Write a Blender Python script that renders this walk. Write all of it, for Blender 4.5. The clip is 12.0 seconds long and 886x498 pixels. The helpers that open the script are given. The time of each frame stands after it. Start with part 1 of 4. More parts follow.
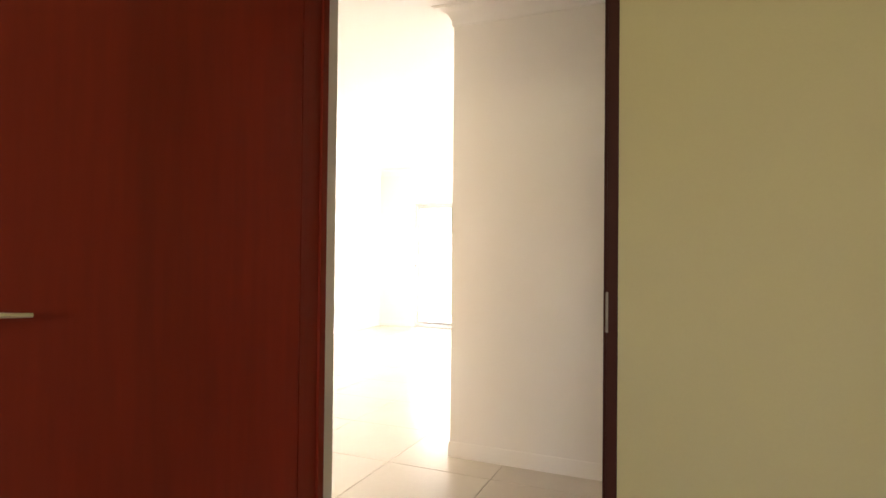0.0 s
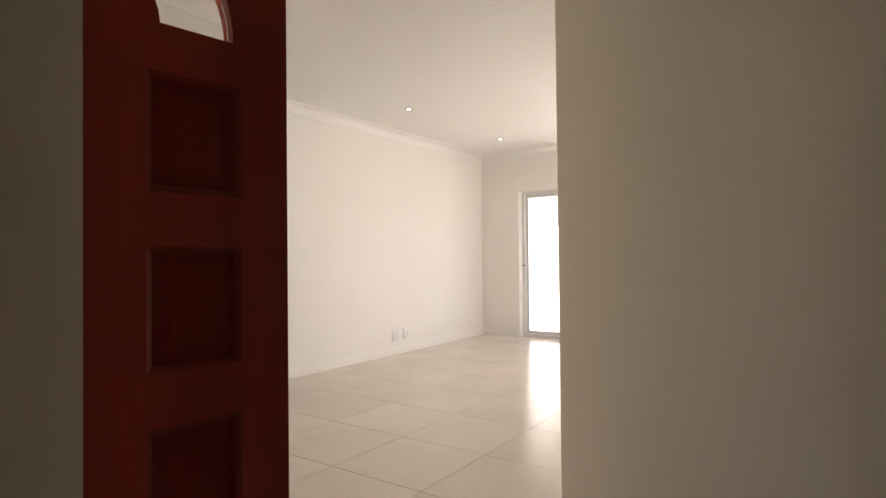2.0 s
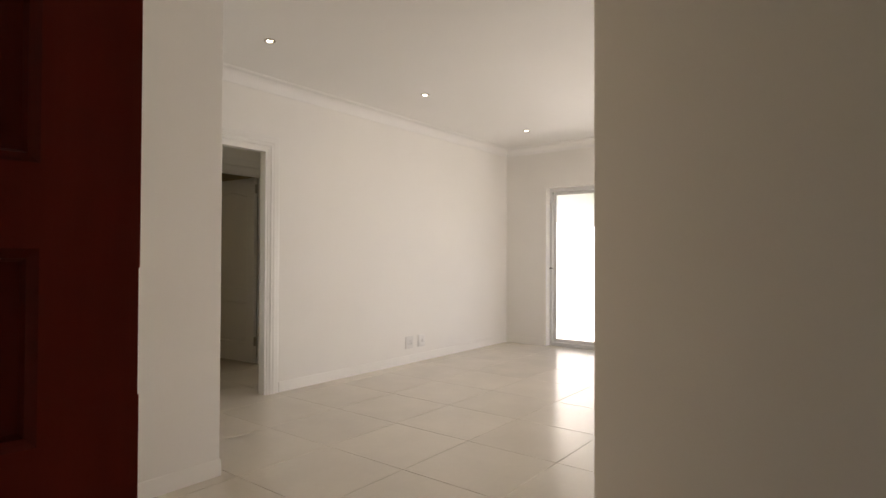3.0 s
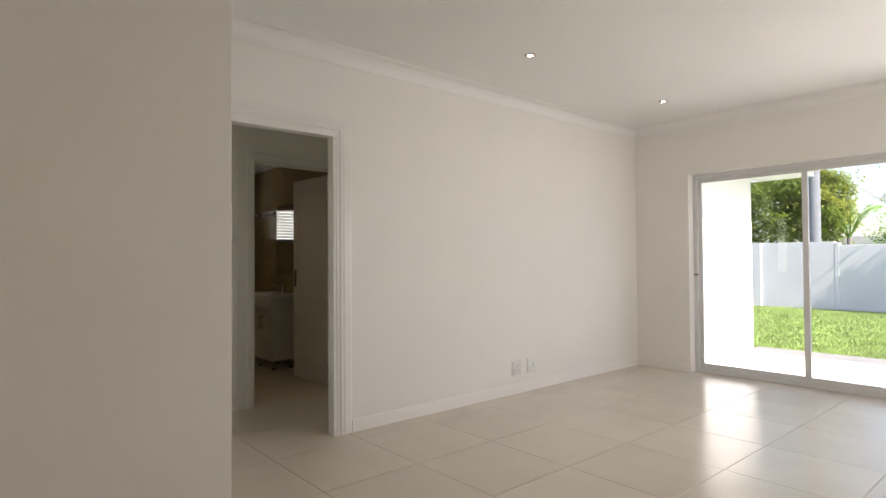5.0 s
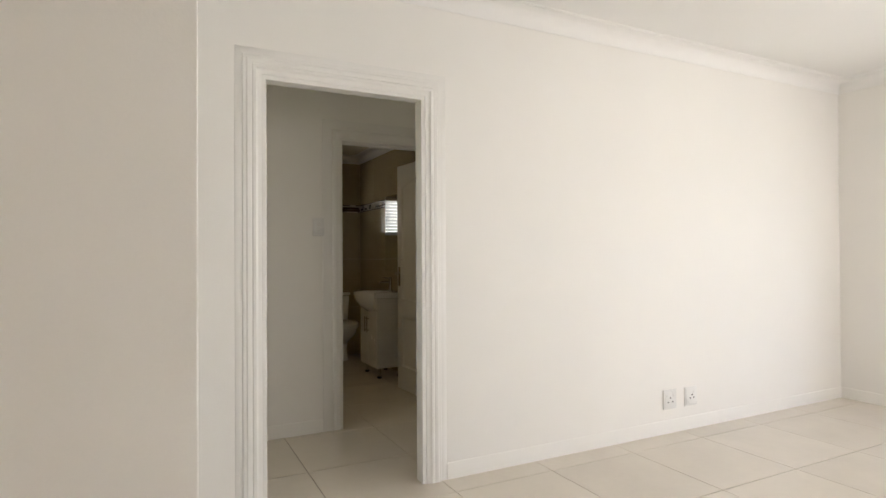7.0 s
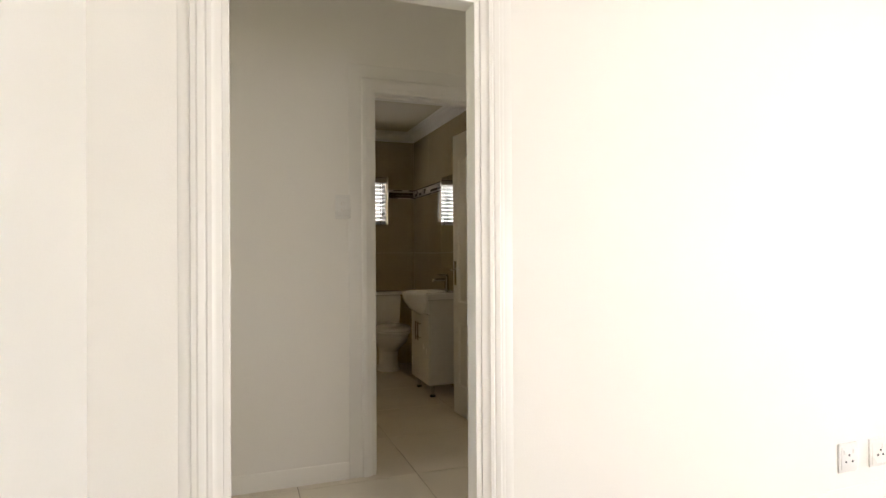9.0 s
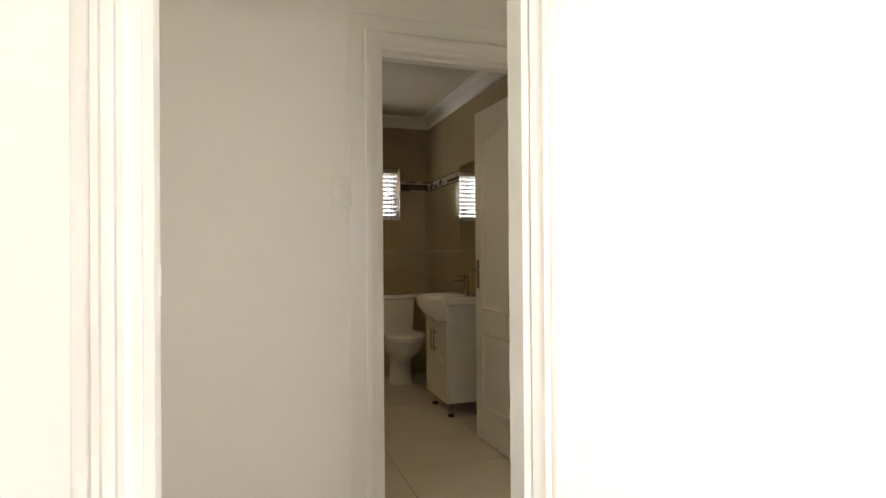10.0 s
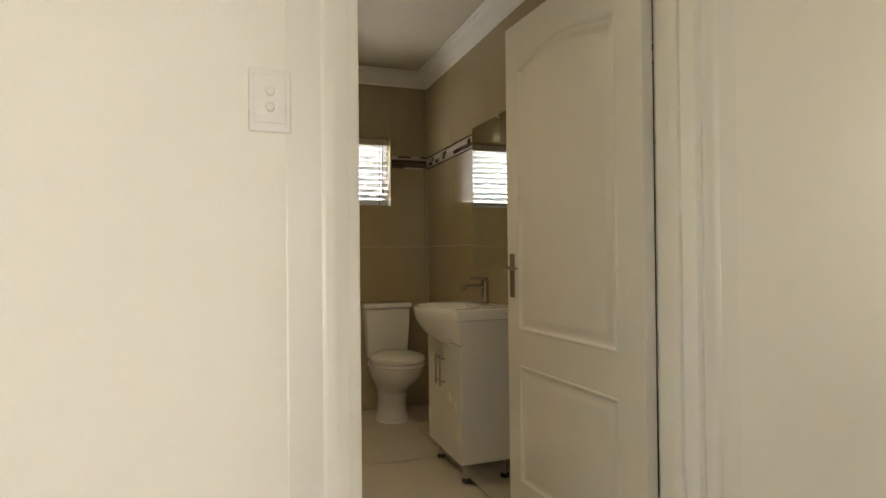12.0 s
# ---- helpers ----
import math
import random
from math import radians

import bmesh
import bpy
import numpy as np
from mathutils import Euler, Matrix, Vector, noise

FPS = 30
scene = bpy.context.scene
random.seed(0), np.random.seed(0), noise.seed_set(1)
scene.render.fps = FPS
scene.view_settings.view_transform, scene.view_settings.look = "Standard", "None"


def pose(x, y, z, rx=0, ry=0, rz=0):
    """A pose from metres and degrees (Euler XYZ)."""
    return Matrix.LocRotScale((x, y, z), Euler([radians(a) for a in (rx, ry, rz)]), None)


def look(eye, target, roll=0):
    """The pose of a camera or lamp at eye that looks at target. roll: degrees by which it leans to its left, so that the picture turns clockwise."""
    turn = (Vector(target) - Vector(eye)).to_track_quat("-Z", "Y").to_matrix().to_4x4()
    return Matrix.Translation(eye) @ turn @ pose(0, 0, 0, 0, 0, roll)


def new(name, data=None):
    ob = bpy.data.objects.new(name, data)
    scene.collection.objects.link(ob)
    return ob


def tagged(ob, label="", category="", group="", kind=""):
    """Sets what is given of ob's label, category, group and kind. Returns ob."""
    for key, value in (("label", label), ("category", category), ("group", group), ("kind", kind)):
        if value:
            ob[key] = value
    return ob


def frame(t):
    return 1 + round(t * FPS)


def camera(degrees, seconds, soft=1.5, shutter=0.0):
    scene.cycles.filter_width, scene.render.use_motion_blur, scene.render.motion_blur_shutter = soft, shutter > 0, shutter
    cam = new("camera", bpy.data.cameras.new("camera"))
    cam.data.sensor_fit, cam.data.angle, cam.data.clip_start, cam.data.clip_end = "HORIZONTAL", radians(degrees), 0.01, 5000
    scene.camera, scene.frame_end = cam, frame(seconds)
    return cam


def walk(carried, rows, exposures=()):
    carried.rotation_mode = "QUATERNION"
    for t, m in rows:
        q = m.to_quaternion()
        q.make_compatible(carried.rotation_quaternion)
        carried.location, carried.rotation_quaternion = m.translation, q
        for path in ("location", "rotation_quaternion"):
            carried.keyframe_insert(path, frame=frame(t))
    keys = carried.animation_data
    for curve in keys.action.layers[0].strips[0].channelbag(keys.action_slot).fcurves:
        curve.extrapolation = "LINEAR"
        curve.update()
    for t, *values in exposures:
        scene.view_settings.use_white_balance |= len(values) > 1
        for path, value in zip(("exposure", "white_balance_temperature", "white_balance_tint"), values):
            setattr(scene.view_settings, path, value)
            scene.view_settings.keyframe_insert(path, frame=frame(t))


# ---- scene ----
# ---- camera and walk ----
cam = camera(76.4, 12.0)
PATH = [
    (0, (-4.79, -4.934, 1.214), (-2.951, -4.149, 1.242), 0.6),
    (0.5, (-4.391, -4.846, 1.176), (-2.615, -3.927, 1.213), 0.6),
    (1, (-4.081, -4.714, 1.189), (-2.362, -3.691, 1.218), -0.4),
    (1.5, (-3.771, -4.575, 1.169), (-2.085, -3.499, 1.197), -0.3),
    (2, (-3.471, -4.44, 1.18), (-1.832, -3.295, 1.21), -0.6),
    (2.5, (-3.205, -4.325, 1.181), (-1.599, -3.133, 1.211), -0.6),
    (2.7, (-3.104, -4.275, 1.198), (-1.506, -3.073, 1.227), -0.2),
    (4.3, (-2.347, -3.792, 1.193), (-0.927, -2.384, 1.237), -0.5),
    (4.5, (-2.258, -3.705, 1.188), (-0.87, -2.266, 1.235), -0.6),
    (5, (-2.05, -3.51, 1.228), (-0.747, -1.994, 1.268), -0.4),
    (5.5, (-1.877, -3.345, 1.214), (-0.67, -1.75, 1.258), -0.6),
    (6, (-1.699, -3.171, 1.238), (-0.609, -1.495, 1.279), -0.5),
    (6.5, (-1.503, -2.979, 1.26), (-0.526, -1.235, 1.289), -0.4),
    (7, (-1.34, -2.809, 1.26), (-0.438, -1.025, 1.277), -0.3),
    (7.2, (-1.275, -2.746, 1.247), (-0.394, -0.95, 1.263), -0.3),
    (9, (-0.842, -1.859, 1.217), (-0.165, 0.023, 1.224), -0.3),
    (9.5, (-0.735, -1.575, 1.218), (-0.091, 0.319, 1.224), -0.4),
    (10, (-0.680, -1.263, 1.194), (-0.046, 0.634, 1.204), -0.4),
    (10.5, (-0.638, -0.947, 1.183), (0.01, 0.945, 1.194), -0.3),
    (11, (-0.537, -0.602, 1.174), (0.123, 1.286, 1.187), -0.5),
    (11.5, (-0.459, -0.306, 1.151), (0.204, 1.581, 1.166), -0.6),
    (12, (-0.379, -0.031, 1.143), (0.289, 1.854, 1.16), -0.6),
]
EXPOSURES = [(0.0, 3.55, 7050, 19), (0.5, 3.12, 7100, 19), (1.0, 2.74, 7150, 20), (1.5, 2.33, 7150, 21), (2.0, 1.92, 7050, 22), (2.5, 1.7, 7000, 21), (4.3, 1.33, 6700, 18), (5.5, 1.66, 6480, 16),
             (6.5, 2.0, 6400, 16), (7.2, 2.18, 6400, 16), (9.0, 2.71, 6550, 17), (10.5, 3.28, 6600, 16), (11.5, 3.54, 6550, 14), (12.0, 3.66, 6600, 14)]
walk(cam, [(t, look(eye, target, roll)) for t, eye, target, roll in PATH], EXPOSURES)

# ---- world, sun, large lights ----
SUN_AZ, SUN_EL = radians(262), radians(42)      # azimuth of the sun, counted from +x towards +y
world = bpy.data.worlds.new("world")
scene.world = world
world.use_nodes = True
wn = world.node_tree.nodes
sky = wn.new("ShaderNodeTexSky")
sky.sky_type = "NISHITA"
sky.sun_disc = False
sky.sun_elevation = SUN_EL
sky.sun_rotation = radians(90) - SUN_AZ
sky.air_density, sky.dust_density = 1.0, 1.5
world.node_tree.links.new(sky.outputs[0], wn["Background"].inputs[0])
wn["Background"].inputs[1].default_value = 0.15
sun_dir = Vector((math.cos(SUN_AZ) * math.cos(SUN_EL), math.sin(SUN_AZ) * math.cos(SUN_EL), math.sin(SUN_EL)))
sun_data = bpy.data.lights.new("sun", "SUN")
sun_data.energy, sun_data.angle, sun_data.color = 5.0, radians(0.5), (1.0, 0.95, 0.86)
sun = new("sun", sun_data)
sun.matrix_world = look(sun_dir * 40, (0, 0, 0))


def daylight_fill(x, y, z, w, h, turn, watts, color=(1.0, 0.96, 0.9), tilt=0, spread=180):
    """Fill lamp for sky light in a real or added opening: faces +y, turned about z and tilted upwards."""
    d = bpy.data.lights.new("daylight_fill", "AREA")
    d.shape, d.size, d.size_y, d.energy, d.color = "RECTANGLE", w, h, watts, color
    d.spread = radians(spread)
    new("daylight_fill", d).matrix_world = pose(x, y, z, 90 + tilt, 0, turn)


daylight_fill(4.16, -3.92, 1.1, 1.85, 1.95, 90, 15, (0.98, 0.97, 0.92), 12)           # far half of the glazed opening
daylight_fill(-3.36, -2.76, 1.05, 0.80, 2.0, -90, 1.6, (1.0, 0.80, 0.52))        # open entrance, warm tint standing in for bounced light
daylight_fill(1.3, -5.50, 1.45, 1.9, 1.1, -25, 5.5, (1.0, 0.96, 0.9), 0, 110)             # unseen south opening, added to brighten the north and east walls
daylight_fill(-3.36, 0.64, 1.5, 0.8, 1.1, -90, 0.95, (1.0, 0.88, 0.62), 22)           # unseen west opening, added to light the passage
daylight_fill(3.95, 0.64, 1.5, 0.8, 1.1, 90, 1.75, (1.0, 0.88, 0.62), 22)             # unseen east opening, added to even out the passage light
daylight_fill(-7.95, -5.3, 1.55, 0.9, 0.7, -90, 3.5, (1.0, 0.87, 0.66))         # unseen rear opening, added to light the first room and the partition
daylight_fill(0.355, 4.34, 1.76, 0.6, 0.5, 180, 1.3, (1.0, 0.97, 0.86), -4)      # bathroom window
# added warm fill that brightens the bathroom and its door
bath_fill = bpy.data.lights.new("bathroom_fill_lamp", "SPOT")
bath_fill.spot_size, bath_fill.spot_blend = radians(164), 0.8
bath_fill.energy, bath_fill.shadow_soft_size, bath_fill.color = 1.9, 0.04, (1.0, 0.80, 0.44)
new("bathroom_fill_lamp", bath_fill).matrix_world = pose(-0.45, 2.35, 2.44)

# ---- materials ----
def material(name, color, rough=0.6, metal=0.0, vary=0.06, scale=3.0, grain=60.0, bump=0.04, coat=0.0, stretch=(1, 1, 1),
             rand=0.0, rough_vary=0.08, spec=0.5):
    """A surface with colour that varies at two scales, fine relief and uneven gloss."""
    m = bpy.data.materials.new(name)
    m.use_nodes = True
    n, l = m.node_tree.nodes, m.node_tree.links
    b = n["Principled BSDF"]
    b.inputs["Metallic"].default_value = metal
    b.inputs["Coat Weight"].default_value = coat
    b.inputs["Specular IOR Level"].default_value = spec
    geo = n.new("ShaderNodeNewGeometry")
    mapping = n.new("ShaderNodeMapping")
    mapping.inputs["Scale"].default_value = stretch
    l.new(geo.outputs["Position"], mapping.inputs["Vector"])
    big, fine = n.new("ShaderNodeTexNoise"), n.new("ShaderNodeTexNoise")
    for node, s, d in ((big, scale, 3.0), (fine, grain, 4.0)):
        node.inputs["Scale"].default_value = s
        node.inputs["Detail"].default_value = d
        l.new(mapping.outputs[0], node.inputs["Vector"])
    mixed = n.new("ShaderNodeMath")
    mixed.operation = "MULTIPLY_ADD"
    mixed.inputs[1].default_value = 0.35
    l.new(fine.outputs["Fac"], mixed.inputs[0])
    l.new(big.outputs["Fac"], mixed.inputs[2])
    ramp = n.new("ShaderNodeMapRange")
    ramp.inputs["From Min"].default_value, ramp.inputs["From Max"].default_value = 0.35, 1.0
    ramp.inputs["To Min"].default_value, ramp.inputs["To Max"].default_value = 1 - vary, 1 + vary
    l.new(mixed.outputs[0], ramp.inputs["Value"])
    value = ramp.outputs[0]
    if rand:
        info = n.new("ShaderNodeObjectInfo")
        r = n.new("ShaderNodeMapRange")
        r.inputs["To Min"].default_value, r.inputs["To Max"].default_value = 1 - rand, 1 + rand
        l.new(info.outputs["Random"], r.inputs["Value"])
        mul = n.new("ShaderNodeMath")
        mul.operation = "MULTIPLY"
        l.new(value, mul.inputs[0])
        l.new(r.outputs[0], mul.inputs[1])
        value = mul.outputs[0]
    vec = n.new("ShaderNodeVectorMath")
    vec.operation = "SCALE"
    vec.inputs[0].default_value = color
    l.new(value, vec.inputs["Scale"])
    l.new(vec.outputs[0], b.inputs["Base Color"])
    rr = n.new("ShaderNodeMapRange")
    rr.inputs["From Min"].default_value, rr.inputs["From Max"].default_value = 0.3, 0.7
    rr.inputs["To Min"].default_value, rr.inputs["To Max"].default_value = max(0.02, rough - rough_vary), min(1, rough + rough_vary)
    l.new(big.outputs["Fac"], rr.inputs["Value"])
    l.new(rr.outputs[0], b.inputs["Roughness"])
    if bump:
        bp = n.new("ShaderNodeBump")
        bp.inputs["Strength"].default_value = bump
        bp.inputs["Distance"].default_value = 0.01
        l.new(fine.outputs["Fac"], bp.inputs["Height"])
        l.new(bp.outputs[0], b.inputs["Normal"])
    return m


def glass(name, color=(1.0, 1.0, 1.0)):
    m = bpy.data.materials.new(name)
    m.use_nodes = True
    b = m.node_tree.nodes["Principled BSDF"]
    b.inputs["Base Color"].default_value = (*color, 1)
    b.inputs["Roughness"].default_value = 0.0
    b.inputs["Transmission Weight"].default_value = 1.0
    b.inputs["IOR"].default_value = 1.45
    return m


def glow(name, color, strength):
    m = bpy.data.materials.new(name)
    m.use_nodes = True
    b = m.node_tree.nodes["Principled BSDF"]
    b.inputs["Base Color"].default_value = (*color, 1)
    b.inputs["Emission Color"].default_value = (*color, 1)
    b.inputs["Emission Strength"].default_value = strength
    return m


WALL = material("wall_paint", (0.84, 0.82, 0.775), 0.62, vary=0.025, scale=1.2, grain=140, bump=0.05)
OLIVE = material("olive_paint", (0.51, 0.485, 0.305), 0.6, vary=0.04, scale=1.5, grain=140, bump=0.05)
CEIL = material("ceiling_paint", (0.85, 0.84, 0.81), 0.8, vary=0.02, scale=1.0, grain=120, bump=0.03)
# ceiling paint dimmed and warmed so the colour carries the bathroom's shade
BATHCEIL = material("shaded_ceiling_paint", (0.58, 0.54, 0.43), 0.8, vary=0.03, scale=1.0, grain=120, bump=0.03)
TRIM = material("white_gloss_paint", (0.81, 0.795, 0.755), 0.36, vary=0.02, scale=4, grain=80, bump=0.02)
DOORW = material("white_door_paint", (0.78, 0.765, 0.72), 0.38, vary=0.025, scale=4, grain=90, bump=0.05, stretch=(1, 1, 0.1))
TILE = material("cream_porcelain", (0.70, 0.64, 0.545), 0.22, vary=0.05, scale=2.2, grain=26, bump=0.006, rand=0.025, rough_vary=0.03)
GROUT = material("grout", (0.30, 0.26, 0.20), 0.9, vary=0.15, scale=6, grain=200, bump=0.2)
MAHOG = material("mahogany_stain", (0.185, 0.0165, 0.0065), 0.46, vary=0.3, scale=5, grain=45, bump=0.06, stretch=(1, 1, 0.08), spec=0.28)
MAHOGF = material("red_mahogany_varnish", (0.28, 0.028, 0.014), 0.4, vary=0.3, scale=5, grain=45, bump=0.06, stretch=(1, 1, 0.08), spec=0.35)
# mahogany copy darkened to stand for the jamb's shaded side
SHADEFRAME = material("shaded_mahogany", (0.045, 0.010, 0.008), 0.6, spec=0.2, vary=0.3, scale=5, grain=45, bump=0.06, stretch=(1, 1, 0.08))
CHROME = material("chrome", (0.78, 0.77, 0.75), 0.14, metal=1.0, vary=0.03, bump=0.0, rough_vary=0.05)
TARNISH = material("tarnished_steel", (0.22, 0.20, 0.18), 0.5, metal=0.8, vary=0.2, bump=0.02)
NICKEL = material("satin_nickel", (0.46, 0.43, 0.37), 0.2, metal=1.0, vary=0.05, bump=0.0, rough_vary=0.05)
STEEL = material("dull_steel", (0.42, 0.39, 0.33), 0.4, metal=1.0, vary=0.15, bump=0.02)
ALU = material("powder_coated_aluminium", (0.70, 0.70, 0.69), 0.4, metal=0.15, vary=0.03, bump=0.01)
BLACK = material("black_plastic", (0.02, 0.02, 0.02), 0.45, vary=0.1, bump=0.02)
PLASTIC = material("white_plastic", (0.80, 0.79, 0.76), 0.3, vary=0.015, bump=0.0)
CERAMIC = material("white_ceramic", (0.84, 0.83, 0.80), 0.08, vary=0.015, bump=0.0, coat=0.3, rough_vary=0.03)
CABINET = material("white_gloss_board", (0.80, 0.79, 0.74), 0.22, vary=0.02, bump=0.01)
BTILE = material("beige_wall_tile", (0.41, 0.345, 0.215), 0.09, vary=0.06, scale=3, grain=30, bump=0.006, rand=0.03, rough_vary=0.04)
BGROUT = material("pale_grout", (0.62, 0.56, 0.47), 0.85, vary=0.08, bump=0.1)
MOSB = material("brown_glass_mosaic", (0.10, 0.065, 0.045), 0.12, vary=0.2, rand=0.35, bump=0.0)
MOSW = material("pale_stone_mosaic", (0.60, 0.55, 0.47), 0.2, vary=0.1, rand=0.12, bump=0.01)
BLIND = material("white_blind_slat", (0.70, 0.71, 0.72), 0.4, vary=0.02, bump=0.0)
bl = BLIND.node_tree
thin = bl.nodes.new("ShaderNodeBsdfTranslucent")
thin.inputs["Color"].default_value = (0.8, 0.8, 0.8, 1)
both_sides = bl.nodes.new("ShaderNodeMixShader")
both_sides.inputs[0].default_value = 0.06
bl.links.new(bl.nodes["Principled BSDF"].outputs[0], both_sides.inputs[1])
bl.links.new(thin.outputs[0], both_sides.inputs[2])
bl.links.new(both_sides.outputs[0], bl.nodes["Material Output"].inputs["Surface"])
# tan that stands for the headrail seen against the light
RAILSHADE = material("backlit_rail", (0.46, 0.40, 0.30), 0.5, vary=0.05, bump=0.02)
MIRROR = material("mirror_silver", (0.82, 0.86, 0.83), 0.02, metal=1.0, vary=0.0, bump=0.0, rough_vary=0.0)
GLASS = glass("clear_glass")
LAMP = glow("lamp_face", (1.0, 0.86, 0.66), 7.0)
CONC = material("patio_concrete", (0.78, 0.76, 0.72), 0.8, vary=0.12, scale=1.5, grain=60, bump=0.15)
KERB = material("grey_concrete_edging", (0.19, 0.185, 0.18), 0.9, vary=0.2, scale=3, grain=60, bump=0.2)
OUTW = material("white_exterior_plaster", (0.77, 0.77, 0.76), 0.85, vary=0.05, scale=0.9, grain=40, bump=0.12)
FENCEW = material("boundary_plaster", (0.57, 0.56, 0.58), 0.9, vary=0.10, scale=0.7, grain=30, bump=0.15)
SOIL = material("lawn_soil", (0.11, 0.17, 0.035), 0.95, vary=0.35, scale=0.8, grain=25, bump=0.4)
BLADE = material("grass_blade", (0.21, 0.30, 0.075), 0.6, vary=0.42, scale=2.2, grain=18, bump=0.0)
BARK = material("grey_bark", (0.20, 0.18, 0.16), 0.9, vary=0.35, scale=5, grain=30, bump=0.5, stretch=(1, 1, 3))
PALMB = material("palm_bark", (0.15, 0.16, 0.18), 0.9, vary=0.3, scale=2, grain=14, bump=0.4, stretch=(0.3, 0.3, 5))
LEAF = material("mango_leaf", (0.16, 0.23, 0.045), 0.45, vary=0.5, scale=1.5, grain=9, bump=0.0)
LEAFY = material("yellow_leaf", (0.21, 0.25, 0.055), 0.5, vary=0.4, scale=2, grain=9, bump=0.0)
LEAFB = material("shrub_leaf", (0.17, 0.32, 0.05), 0.5, vary=0.4, scale=1.5, grain=9, bump=0.0)
LEAFP = material("dusky_leaf", (0.36, 0.30, 0.29), 0.6, vary=0.3, scale=2, grain=9, bump=0.0)
for leaf_mat, leaf_colour in ((LEAF, (0.30, 0.40, 0.06)), (LEAFY, (0.42, 0.46, 0.08)), (LEAFB, (0.32, 0.52, 0.08))):
    lt = leaf_mat.node_tree
    through_light = lt.nodes.new("ShaderNodeBsdfTranslucent")
    through_light.inputs["Color"].default_value = (*leaf_colour, 1)
    leaf_mix = lt.nodes.new("ShaderNodeMixShader")
    leaf_mix.inputs[0].default_value = 0.4
    lt.links.new(lt.nodes["Principled BSDF"].outputs[0], leaf_mix.inputs[1])
    lt.links.new(through_light.outputs[0], leaf_mix.inputs[2])
    lt.links.new(leaf_mix.outputs[0], lt.nodes["Material Output"].inputs["Surface"])
HILL = material("distant_scrub", (0.12, 0.13, 0.11), 0.95, vary=0.4, scale=0.15, grain=1.2, bump=0.0)
ROOFT = material("grey_roof", (0.25, 0.24, 0.24), 0.8, vary=0.1, scale=1, grain=10, bump=0.1)


# ---- building helpers ----
def box(bm, x0, x1, y0, y1, z0, z1, bevel=0.0):
    made = bmesh.ops.create_cube(bm, size=1.0)["verts"]
    for v in made:
        v.co = Vector((x0 + (v.co.x + 0.5) * (x1 - x0), y0 + (v.co.y + 0.5) * (y1 - y0), z0 + (v.co.z + 0.5) * (z1 - z0)))
    if bevel:
        edges = list({e for v in made for e in v.link_edges})
        bmesh.ops.bevel(bm, geom=edges, offset=bevel, segments=2, affect="EDGES", profile=0.6)
    return made


def tube(bm, points, radius, sides=12, caps=True):
    """A round bar along points; radius is a number or one for each point."""
    radii = radius if isinstance(radius, (list, tuple)) else [radius] * len(points)
    pts = [Vector(p) for p in points]
    rings, up = [], None
    for i, p in enumerate(pts):
        d = (pts[min(i + 1, len(pts) - 1)] - pts[max(i - 1, 0)]).normalized()
        if up is None:
            up = Vector((0, 0, 1)) if abs(d.z) < 0.9 else Vector((1, 0, 0))
        a = d.cross(up).normalized()
        up = a.cross(d).normalized()
        rings.append([bm.verts.new(p + radii[i] * (math.cos(k * math.tau / sides) * a + math.sin(k * math.tau / sides) * up)) for k in range(sides)])
    for r, s in zip(rings, rings[1:]):
        for k in range(sides):
            bm.faces.new((r[k], r[(k + 1) % sides], s[(k + 1) % sides], s[k]))
    if caps:
        bm.faces.new(rings[0][::-1])
        bm.faces.new(rings[-1])
    return rings


def lathe(bm, profile, center=(0, 0, 0), sides=32, sx=1.0, sy=1.0):
    """Turns a profile of (radius, z) round a vertical axis."""
    rings = []
    for r, z in profile:
        rings.append([bm.verts.new((center[0] + sx * r * math.cos(k * math.tau / sides), center[1] + sy * r * math.sin(k * math.tau / sides), center[2] + z)) for k in range(sides)])
    for r, s in zip(rings, rings[1:]):
        for k in range(sides):
            bm.faces.new((r[k], r[(k + 1) % sides], s[(k + 1) % sides], s[k]))
    bm.faces.new(rings[0][::-1])
    bm.faces.new(rings[-1])


def sweep(bm, pts, profile, m=Matrix(), closed=False, fill=False):
    """Sweeps a profile of (offset to the left of the way, height) along a line in a plane, with mitred corners."""
    p = [Vector(q).to_2d() for q in pts]
    n = len(p)
    loops = []
    for i in range(n):
        a = p[i] - p[i - 1] if (closed or i > 0) else p[1] - p[0]
        b = p[(i + 1) % n] - p[i] if (closed or i < n - 1) else p[-1] - p[-2]
        na, nb = Vector((-a.y, a.x)).normalized(), Vector((-b.y, b.x)).normalized()
        k = (na + nb) / max(0.2, 1 + na.dot(nb))
        loops.append([bm.verts.new(m @ Vector((p[i].x + k.x * o, p[i].y + k.y * o, h))) for o, h in profile])
    for i in range(n if closed else n - 1):
        r, s = loops[i], loops[(i + 1) % n]
        for j in range(len(profile) - 1):
            bm.faces.new((r[j], r[j + 1], s[j + 1], s[j]))
    if fill:
        bm.faces.new([lp[-1] for lp in loops])
    elif not closed:
        bm.faces.new(loops[0])
        bm.faces.new(loops[-1][::-1])
    bmesh.ops.recalc_face_normals(bm, faces=bm.faces)


def prism(bm, outline, z0, z1, m=Matrix()):
    """A flat outline given thickness."""
    a = [bm.verts.new(m @ Vector((x, y, z0))) for x, y in outline]
    b = [bm.verts.new(m @ Vector((x, y, z1))) for x, y in outline]
    bm.faces.new(a[::-1])
    bm.faces.new(b)
    for i in range(len(a)):
        j = (i + 1) % len(a)
        bm.faces.new((a[i], a[j], b[j], b[i]))


